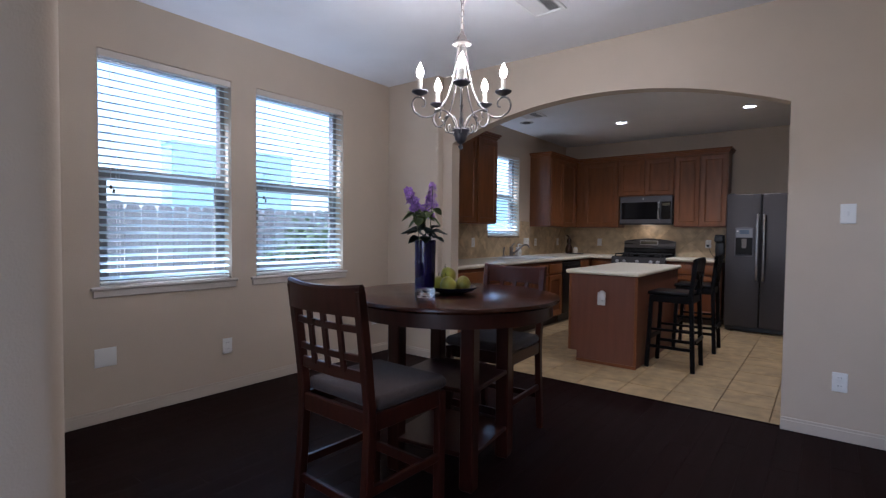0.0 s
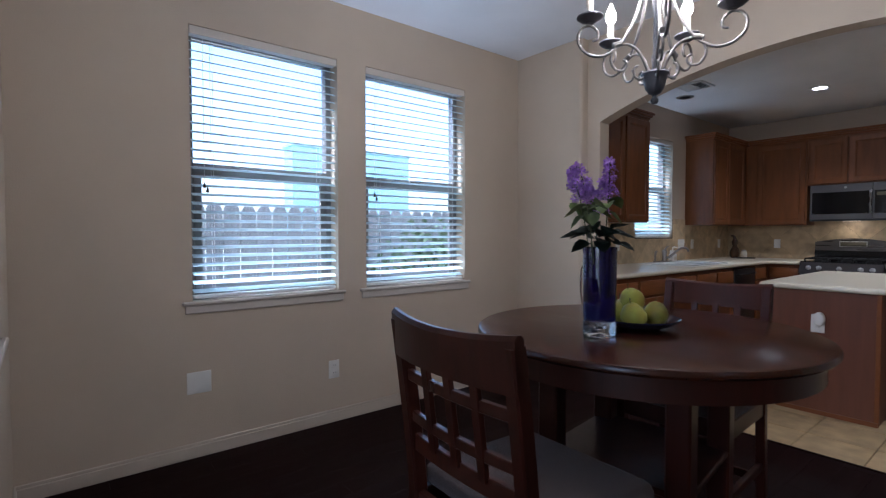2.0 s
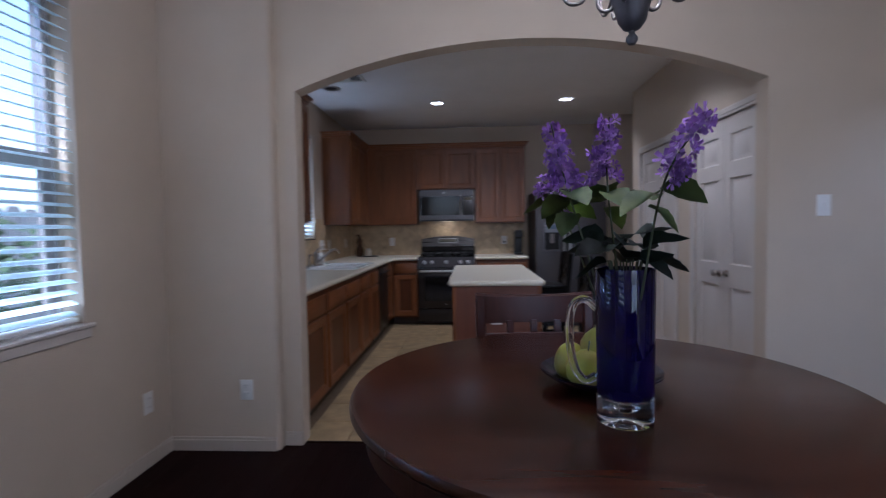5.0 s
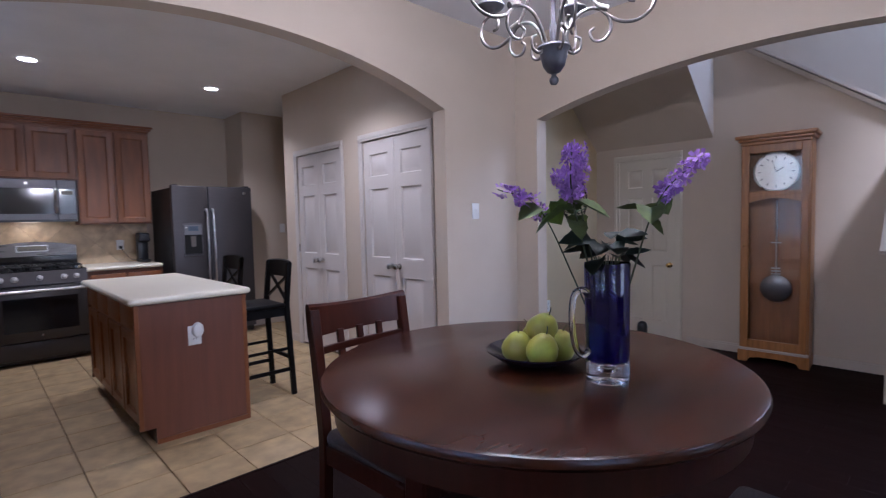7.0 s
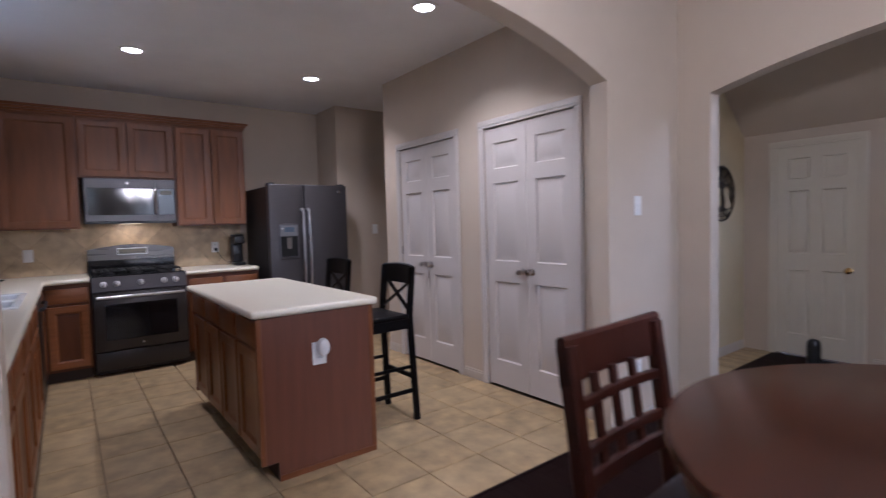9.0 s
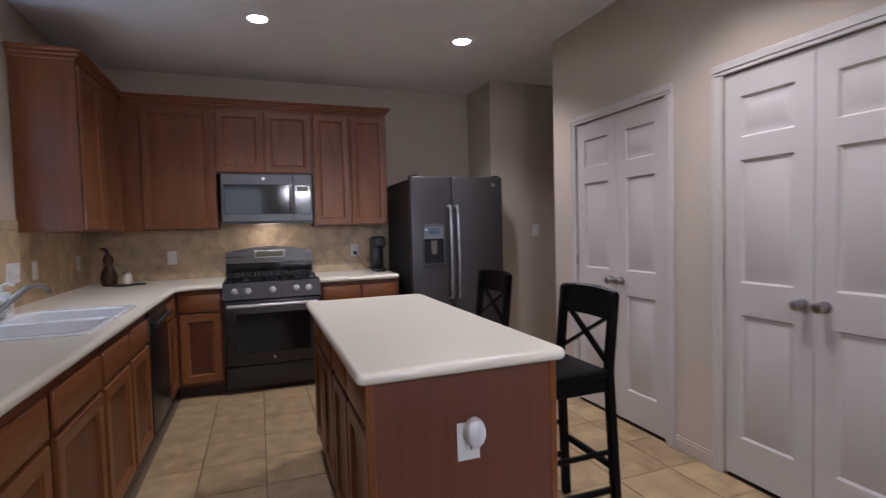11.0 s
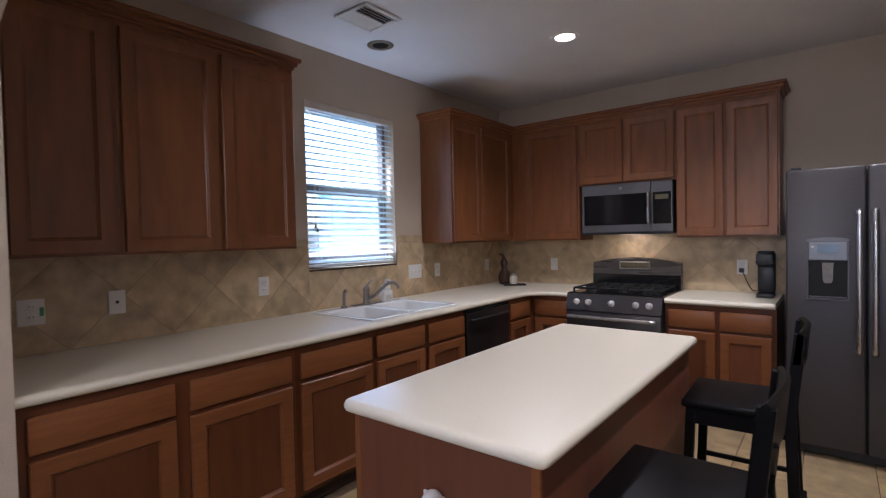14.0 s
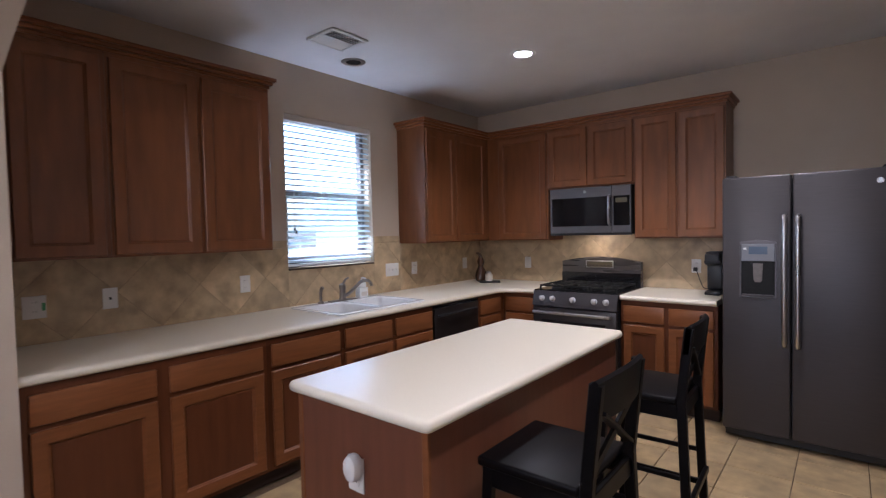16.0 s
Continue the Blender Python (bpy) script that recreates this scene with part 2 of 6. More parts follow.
BOBM = material("dark_brushed_steel_disc", (0.20, 0.195, 0.20), 0.36, metal=1.0, vary=0.1, scale=20)
CREAMD = material("cream_door_paint", (0.60, 0.54, 0.43), 0.45, vary=0.02, scale=4, bump=0.06, bump_scale=120, spec=0.35)
BRONZE = material("dark_bronze", (0.055, 0.040, 0.028), 0.5, metal=0.6, vary=0.2, scale=30)
FENCEW = material("weathered_cedar_fence", (0.20, 0.222, 0.230), 0.85, vary=0.2, scale=6, stretch=(8, 8, 0.7), per_object=0.12)
SIDING = material("pale_teal_siding", (0.30, 0.52, 0.60), 0.8, vary=0.05, scale=3)
GRASS = material("pale_dry_lawn", (0.36, 0.355, 0.29), 0.95, vary=0.25, scale=30)
BUSH = material("shrub_leaf", (0.075, 0.12, 0.055), 0.6, vary=0.3, scale=20, per_object=0.2)
FLAME = glow("warm_bulb_glow", (1.0, 0.88, 0.72), 32.0)
CANGLOW = glow("recessed_lamp_glow", (1.0, 0.94, 0.88), 5.0)
DISPLAY = material("dim_lcd_display", (0.10, 0.085, 0.05), 0.3, vary=0.05)
CREAMW = material("cream_candle_sleeve", (0.72, 0.66, 0.55), 0.5, vary=0.03)
AMBER = material("dark_amber_bottle", (0.05, 0.022, 0.010), 0.15, vary=0.2)

# ---- mesh helpers ----


def box(bm, x0, x1, y0, y1, z0, z1, bevel=0.0, seg=1):
    r = bmesh.ops.create_cube(bm, size=1.0, matrix=Matrix.LocRotScale(((x0 + x1) / 2, (y0 + y1) / 2, (z0 + z1) / 2), None, (abs(x1 - x0), abs(y1 - y0), abs(z1 - z0))))
    if bevel:
        es = list({e for v in r["verts"] for e in v.link_edges})
        bmesh.ops.bevel(bm, geom=es, offset=min(bevel, 0.49 * min(abs(x1 - x0), abs(y1 - y0), abs(z1 - z0))), segments=seg, affect="EDGES", profile=0.5)
    return bm


def prism(bm, pts, axis, a, b):
    """Extrude a closed 2-D outline along an axis from a to b. Outline order: x: (y, z), y: (x, z), z: (x, y)."""
    def at(p, d):
        return {"x": (d, p[0], p[1]), "y": (p[0], d, p[1]), "z": (p[0], p[1], d)}[axis]
    lo, hi = [bm.verts.new(at(p, a)) for p in pts], [bm.verts.new(at(p, b)) for p in pts]
    k = len(pts)
    fs = [bm.faces.new(lo), bm.faces.new(hi[::-1])]
    for i in range(k):
        fs.append(bm.faces.new((lo[i], hi[i], hi[(i + 1) % k], lo[(i + 1) % k])))
    bmesh.ops.recalc_face_normals(bm, faces=fs)
    return bm


def rod(bm, p, q, r, r2=None, n=12):
    p, q = Vector(p), Vector(q)
    d = q - p
    m = Matrix.Translation((p + q) / 2) @ d.to_track_quat("Z", "Y").to_matrix().to_4x4()
    bmesh.ops.create_cone(bm, cap_ends=True, segments=n, radius1=r, radius2=r if r2 is None else r2, depth=d.length, matrix=m)
    return bm


def ribbon(bm, pts, w, t, side=(1, 0, 0)):
    """One skin of rectangular section, swept along points; w is measured along side."""
    pts, rings = [Vector(p) for p in pts], []
    for i, p in enumerate(pts):
        d = (pts[min(i + 1, len(pts) - 1)] - pts[max(i - 1, 0)]).normalized()
        s = Vector(side)
        s = (s - d * s.dot(d)).normalized()
        u, c = d.cross(s), 0.12 * min(w, t)
        a, b = w / 2, t / 2
        rings.append([bm.verts.new(p + s * x + u * y) for x, y in ((-a + c, -b), (a - c, -b), (a, -b + c), (a, b - c), (a - c, b), (-a + c, b), (-a, b - c), (-a, -b + c))])
    fs = []
    for a, b in zip(rings, rings[1:]):
        for k in range(8):
            fs.append(bm.faces.new((a[k], a[(k + 1) % 8], b[(k + 1) % 8], b[k])))
    fs += [bm.faces.new(rings[0][::-1]), bm.faces.new(rings[-1])]
    bmesh.ops.recalc_face_normals(bm, faces=fs)
    return bm


def beam(bm, p, q, w, t, side=(1, 0, 0), bevel=0.003):
    """A straight bar of rectangular section from p to q; w is measured along side."""
    p, q, s = Vector(p), Vector(q), Vector(side)
    d = (q - p).normalized()
    s = (s - d * s.dot(d)).normalized()
    u = d.cross(s)
    m = Matrix((s, u, d)).transposed().to_4x4()
    m.translation = (p + q) / 2
    r = bmesh.ops.create_cube(bm, size=1.0, matrix=m @ Matrix.Diagonal((w, t, (q - p).length, 1)))
    if bevel:
        bmesh.ops.bevel(bm, geom=list({e for v in r["verts"] for e in v.link_edges}), offset=bevel, segments=1, affect="EDGES")
    return bm


def lathe(bm, profile, at=(0, 0, 0), n=24, m=None):
    """Turn (radius, height) pairs round the z axis."""
    rings = []
    m = m or Matrix.Translation(at)
    for r, z in profile:
        if r < 1e-5:
            rings.append([bm.verts.new(m @ Vector((0, 0, z)))])
        else:
            rings.append([bm.verts.new(m @ Vector((r * math.cos(2 * math.pi * i / n), r * math.sin(2 * math.pi * i / n), z))) for i in range(n)])
    fs = []
    for a, b in zip(rings, rings[1:]):
        for i in range(n):
            j = (i + 1) % n
            if len(a) == 1 and len(b) == 1:
                continue
            if len(a) == 1:
                fs.append(bm.faces.new((a[0], b[i], b[j])))
            elif len(b) == 1:
                fs.append(bm.faces.new((a[i], b[0], a[j])))
            else:
                fs.append(bm.faces.new((a[i], b[i], b[j], a[j])))
    bmesh.ops.recalc_face_normals(bm, faces=fs)
    return bm


def spline(pts, steps=6):
    """Catmull-Rom through the points."""
    p = [Vector(v) for v in pts]
    p = [p[0] * 2 - p[1]] + p + [p[-1] * 2 - p[-2]]
    out = []
    for i in range(1, len(p) - 2):
        for s in range(steps):
            t = s / steps
            out.append(0.5 * (2 * p[i] + (p[i + 1] - p[i - 1]) * t + (2 * p[i - 1] - 5 * p[i] + 4 * p[i + 1] - p[i + 2]) * t * t + (3 * p[i] - p[i - 1] - 3 * p[i + 1] + p[i + 2]) * t ** 3))
    return out + [p[-2]]


def tube(bm, pts, r, r2=None, n=8):
    pts = [Vector(p) for p in pts]
    rings, up = [], Vector((0.13, 0.31, 0.94))
    for i, p in enumerate(pts):
        d = (pts[min(i + 1, len(pts) - 1)] - pts[max(i - 1, 0)]).normalized()
        a = d.cross(up)
        if a.length < 0.05:
            a = d.cross(Vector((1, 0, 0)))
        a.normalize()
        b = d.cross(a)
        up = a.cross(d)
        rr = r if r2 is None else r + (r2 - r) * i / (len(pts) - 1)
        rings.append([bm.verts.new(p + (a * math.cos(2 * math.pi * k / n) + b * math.sin(2 * math.pi * k / n)) * rr) for k in range(n)])
    fs = []
    for a, b in zip(rings, rings[1:]):
        for k in range(n):
            fs.append(bm.faces.new((a[k], a[(k + 1) % n], b[(k + 1) % n], b[k])))
    fs += [bm.faces.new(rings[0][::-1]), bm.faces.new(rings[-1])]
    bmesh.ops.recalc_face_normals(bm, faces=fs)
    return bm


def mesh_of(name, bm, mat, smooth=35):
    me = bpy.data.meshes.new(name)
    bm.to_mesh(me)
    bm.free()
    me.materials.append(mat)
    me.polygons.foreach_set("use_smooth", [True] * len(me.polygons))
    me.set_sharp_from_angle(angle=radians(smooth))
    return me


def part(name, bm, mat, parent, label="", smooth=35):
    """One mesh object under a thing or a part; the mesh is in the top thing's own axes."""
    ob = new(name, mesh_of(name, bm, mat, smooth))
    ob.parent = parent
    return tagged(ob, label)


def thing(name, label, category, m=None, group="", kind=""):
    """An Empty at the base of a thing, which carries its parts."""
    ob = new(name)
    ob.empty_display_size = 0.1
    ob.matrix_basis = m or Matrix.Identity(4)
    return tagged(ob, label, category, group, kind)


def solid(name, bm, mat, label, category, kind="structure", group="", smooth=35):
    return tagged(new(name, mesh_of(name, bm, mat, smooth)), label, category, group, kind)


def B():
    return bmesh.new()


def bx(*a, **k):
    return box(bmesh.new(), *a, **k)

# ---- setting: walls, floors, ceilings ----


H = 2.74            # ceiling height
XW = -3.43          # inner face of the window wall
YB = 8.35           # back wall of the kitchen
YA = 4.0            # dining face of the arched wall
XH = 0.80           # dining face of the wall towards the stair hall
XP = 0.147          # pantry wall
W1, W2, WK = (1.312, 2.192), (2.403, 3.303), (5.835, 6.70)
ZW0, ZW1 = 0.866, 2.375
ZK0, ZK1 = 1.19, 2.36


def wall_holes(name, axis, face, back, lo, hi, z0, z1, holes, mat=WALL, label="greige painted plaster wall"):
    """A wall along an axis with rectangular holes (a0, a1, z0, z1) right through it."""
    bm = B()
    cuts = sorted({lo, hi, *[v for h in holes for v in h[:2]]})
    for a, b in zip(cuts, cuts[1:]):
        spans = [(h[2], h[3]) for h in holes if h[0] <= a + 1e-6 and h[1] >= b - 1e-6]
        zs = z0
        for s0, s1 in sorted(spans):
            if s0 > zs:
                seg(bm, axis, face, back, a, b, zs, s0)
            zs = s1
        if zs < z1:
            seg(bm, axis, face, back, a, b, zs, z1)
    bmesh.ops.remove_doubles(bm, verts=bm.verts, dist=1e-5)
    dead = [f for f in bm.faces if all(len(e.link_faces) > 2 for e in f.edges)]
    bmesh.ops.delete(bm, geom=dead, context="FACES_ONLY")
    return solid(name, bm, mat, label, "wall")


def seg(bm, axis, face, back, a, b, z0, z1):
    if axis == "y":
        box(bm, min(face, back), max(face, back), a, b, z0, z1)
    else:
        box(bm, a, b, min(face, back), max(face, back), z0, z1)


wall_holes("wall_west", "y", XW, XW - 0.2, 0.37, YB + 0.2, 0, H, [(*W1, ZW0, ZW1), (*W2, ZW0, ZW1), (*WK, ZK0, ZK1)], label="greige painted wall with three window openings")
SW = (-2.83, -1.93)
YS = 0.55
bm = B()
for a, b, z0, z1 in ((XW, SW[0], 0, H), (SW[1], -1.25, 0, H), (*SW, 0, 0.86), (*SW, 2.36, H)):
    box(bm, a, b, YS - 0.19, YS, z0, z1)
solid("wall_south", bm, WALL, "greige painted wall with a window by the dining corner", "wall")
end = [(-1.25, YS - 0.19)] + [(-1.25 + 0.05 * math.sin(a), YS - 0.14 - 0.05 * math.cos(a)) for a in [i * math.pi / 12 for i in range(7)]] + \
      [(-1.25 + 0.05 * math.cos(a), YS - 0.05 + 0.05 * math.sin(a)) for a in [i * math.pi / 12 for i in range(7)]] + [(-1.25, YS)]
solid("wall_south_end", prism(B(), end, "z", 0, H), WALL, "rounded plaster end of the dining wall", "wall")


def arch(lo, hi, spring, rise, n=28):
    mid, half = (lo + hi) / 2, (hi - lo) / 2
    R = (half * half + rise * rise) / (2 * rise)
    out = []
    for i in range(n + 1):
        a = lo + (hi - lo) * i / n
        out.append((a, spring + rise - R + math.sqrt(max(R * R - (a - mid) ** 2, 0))))
    return out


AR = (-2.665, 0.0)
arcp = arch(*AR, 2.09, 0.255)
bm = B()
prism(bm, arcp + [(AR[1], H), (AR[0], H)], "y", YA, YA + 0.12)
box(bm, -2.775, AR[0], YA, YA + 0.12, 0, H)
box(bm, AR[1], XH, YA, YA + 0.12, 0, H)
solid("wall_kitchen_arch", bm, WALL, "greige plaster wall with a wide arched opening to the kitchen", "wall")
pil = [(XW, 3.92), (-2.80, 3.92)] + [(-2.80 + 0.025 * math.sin(a), 3.945 - 0.025 * math.cos(a)) for a in [i * math.pi / 12 for i in range(1, 7)]] + [(-2.775, YA + 0.12), (XW, YA + 0.12)]
solid("wall_pilaster", prism(B(), pil, "z", 0, H), WALL, "shallow greige plaster pier beside the arch", "wall")
HA = (0.85, 3.79)
bm = B()
prism(bm, arch(*HA, 2.085, 0.195) + [(HA[1], H), (HA[0], H)], "x", XH, XH + 0.12)
box(bm, XH, XH + 0.12, HA[1], 4.35, 0, H)
box(bm, XH, XH + 0.12, -2.0, HA[0], 0, H)
solid("wall_hall_arch", bm, WALL, "greige plaster wall with an arched opening to the stair hall", "wall")
wall_holes("wall_kitchen_back", "x", YB, YB + 0.15, XW, 0.11, 0, H, [])
bm = B()
box(bm, 0.11, 0.26, 7.79, YB + 0.15, 0, H)
box(bm, 0.26, 2.4, 7.79, 7.94, 0, H)
solid("wall_kitchen_corner", bm, WALL, "greige plaster wall stepping forward beside the fridge", "wall")
PD = [(4.345, 5.215), (5.595, 6.445)]
wall_holes("wall_pantry", "y", XP, XP + 0.12, YA + 0.12, 6.74, 0, H, [(a, b, 0, 2.05) for a, b in PD], label="greige plaster wall with two pantry door openings")
solid("wall_passage", bx(XP + 0.12, 2.4, 6.62, 6.74, 0, H), WALL, "greige plaster wall of the kitchen passage", "wall")
solid("wall_passage_end", bx(2.4, 2.55, 6.4, 8.2, 0, H), WALL, "greige plaster wall closing the passage", "wall")
solid("wall_pantry_back", bx(0.75, 0.87, 4.12, 6.62, 0, H), WALL, "plain plaster wall behind the pantry", "wall")
solid("wall_hall_north", bx(XH + 0.12, 2.75, 4.35, 4.47, 0, 3.6), CREAMWALL, "cream plaster wall of the stair hall", "wall")
# foyer behind the start of the walk
solid("wall_foyer_west", bx(-1.6, -1.45, -2.1, YS - 0.19, 0, H), WALL, "greige plaster wall of the entry", "wall")
bm = B()
for a, b, z0, z1 in ((-1.6, -1.05, 0, H), (0.65, 0.92, 0, H), (-1.05, 0.65, 0, 0.5), (-1.05, 0.65, 2.5, H)):
    box(bm, a, b, -2.1, -1.98, z0, z1)
solid("wall_foyer_south", bm, WALL, "greige plaster wall with the entry window", "wall")
solid("ceiling_main", bx(XW - 0.2, XH + 0.12, -2.1, YB + 0.2, H, H + 0.15), CEIL, "white textured ceiling", "ceiling")
solid("ceiling_passage", bx(XH + 0.12, 2.55, 4.47, 8.2, H, H + 0.15), CEIL, "white textured passage ceiling", "ceiling")
solid("floor_subfloor", bx(XW - 0.2, 5.2, -2.1, YB + 0.2, -0.2, -0.014), GROUT, "brown grout bed under the floors", "floor")

# ---- stair hall ----
XD = 2.75
solid("wall_hall_clock", prism(B(), [(1.65, 0), (3.42, 0), (3.42, 1.93), (4.12, 1.93), (4.12, 0), (4.47, 0), (4.47, 4.6), (3.15, 4.6), (3.15, 3.02), (1.65, 1.93)], "x", XD, XD + 0.12),
      WALL, "cream plaster stair wall with a sloping top and a door opening", "wall")
bm = B()
beam(bm, (XD + 0.05, 1.60, 1.945), (XD + 0.05, 3.15, 3.062), 0.19, 0.024, (1, 0, 0))
beam(bm, (XD - 0.02, 1.60, 1.895), (XD - 0.02, 3.15, 3.022), 0.022, 0.035, (1, 0, 0))
solid("trim_stair_cap", bm, BASE, "white painted sloping cap on the stair wall", "trim")
soff = [(XD, 2.05), (XD, 3.6), (1.0, 3.6), (1.0, 3.5)]
solid("ceiling_stair_soffit", prism(B(), soff, "y", 3.13, 4.35), WALL, "greige plaster underside of the upper stair flight", "ceiling")
knee = [(1.96, 0), (1.96, 1.03), (XD, 1.69), (XD, 0)]
solid("wall_stair_knee", prism(B(), knee, "y", 1.66, 1.80), WALL, "low plaster wall beside the first steps", "wall")
bm = B()
beam(bm, (1.935, 1.73, 1.03), (XD, 1.73, 1.71), 0.22, 0.03, (0, 1, 0))
solid("trim_knee_cap", bm, BASE, "white painted sloping cap on the low stair wall", "trim")
for i in range(4):
    x = 1.99 + 0.26 * i
    st = thing("stair_step", "grey carpeted stair step with a rounded nosing", "step", group="steps of the hall stair", kind="structure")
    part("riser", bx(x, x + 0.26 if i < 3 else 4.0, 0.62, 1.655, 0.18 * i, 0.18 * (i + 1) - 0.03), CARPET, st)
    part("tread", bx(x - 0.025, x + 0.26 if i < 3 else 4.0, 0.62, 1.655, 0.18 * (i + 1) - 0.03, 0.18 * (i + 1), bevel=0.012, seg=2), CARPET, st)
for i in range(9):
    y = 1.72 + 0.25 * i
    st = thing("stair_step", "grey carpeted step of the upper flight", "step", group="steps of the hall stair", kind="structure")
    part("tread", bx(XD + 0.125, 3.99, y, y + 0.25, 0.72, 0.72 + 0.18 * (i + 1), bevel=0.01), CARPET, st)
wall_holes("wall_stair_far", "y", 4.0, 4.12, 0.5, 4.5, 0, 5.2, [(1.2, 1.77, 2.69, 3.16)], label="tall pale wall of the stairwell with a high window")
# the opening is out of view, made to hold the added stairwell lamp
wall_holes("wall_stair_south", "x", 0.56, 0.42, XH + 0.12, 4.12, 0, 5.2, [(1.8, 3.4, 3.2, 4.6)], label="tall pale wall of the stairwell with an unseen opening added for light")
solid("wall_stair_north", bx(XH, 4.12, 4.47, 4.6, H + 0.15, 5.2), WALL, "tall pale wall above the hall", "wall")
solid("wall_above_hall_arch", bx(XH, XH + 0.12, 0.42, 4.6, H, 5.2), WALL, "tall pale wall above the arch", "wall")
solid("ceiling_stair", bx(XH, 4.12, 0.42, 4.6, 5.2, 5.3), CEIL, "white stairwell ceiling", "ceiling")
bm = B()
for a in ((3.97, 4.03, 1.2, 1.77, 2.655, 2.69), ):
    box(bm, *a, bevel=0.004)
solid("window_sill_stair", bm, TRIM, "white sill of the high stair window", "trim")
rail = thing("handrail", "dark wooden handrail on the stairwell wall", "handrail")
part("rail", tube(B(), [(3.2, 0.64, 1.65), (3.93, 0.64, 1.65), (3.93, 1.62, 1.65), (3.93, 1.78, 1.72)], 0.022, n=10), DWOOD, rail)
for y in (0.9, 1.5):
    part("bracket", rod(B(), (3.93, y, 1.63), (4.0, y, 1.60), 0.008), BRONZE, rail)

# ---- baseboards and trims ----


def baseboard(name, x0, y0, x1, y1, nx, ny):
    """A moulded board from (x0, y0) to (x1, y1) along a wall; (nx, ny) points into the room."""
    bm = B()
    for t, z0, z1 in ((0.013, 0.0, 0.065), (0.009, 0.065, 0.082)):
        box(bm, min(x0, x1, x0 + nx * t), max(x0, x1, x0 + nx * t), min(y0, y1, y0 + ny * t), max(y0, y1, y0 + ny * t), z0, z1, bevel=0.002)
    return solid(name, bm, BASE, "cream painted baseboard", "baseboard")


baseboard("baseboard_west", XW, YS, XW, 3.92, 1, 0)
baseboard("baseboard_pilaster", XW + 0.013, 3.92, -2.79, 3.92, 0, -1)
baseboard("baseboard_arch_left", -2.775, YA, AR[0], YA, 0, -1)
baseboard("baseboard_arch_right", AR[1], YA, XH - 0.013, YA, 0, -1)
baseboard("baseboard_south", XW + 0.013, YS, -1.25, YS, 0, 1)
baseboard("baseboard_hall_arch", XH, HA[1], XH, YA, -1, 0)
baseboard("baseboard_hall_side", XH, YS, XH, HA[0], -1, 0)
baseboard("baseboard_hall_north", XH + 0.12, 4.35, XD - 0.013, 4.35, 0, -1)
baseboard("baseboard_hall_clock", XD, 1.80, XD, 3.36, -1, 0)
baseboard("baseboard_pantry_a", XP, YA + 0.12, XP, 4.28, -1, 0)
baseboard("baseboard_pantry_b", XP, 5.28, XP, 5.53, -1, 0)
baseboard("baseboard_pantry_c", XP, 6.51, XP, 6.74, -1, 0)
baseboard("baseboard_passage", 0.12, 7.79, 2.4, 7.79, 0, -1)
baseboard("baseboard_knee", 1.96, 1.66, 1.96, 1.80, -1, 0)

# ---- windows ----


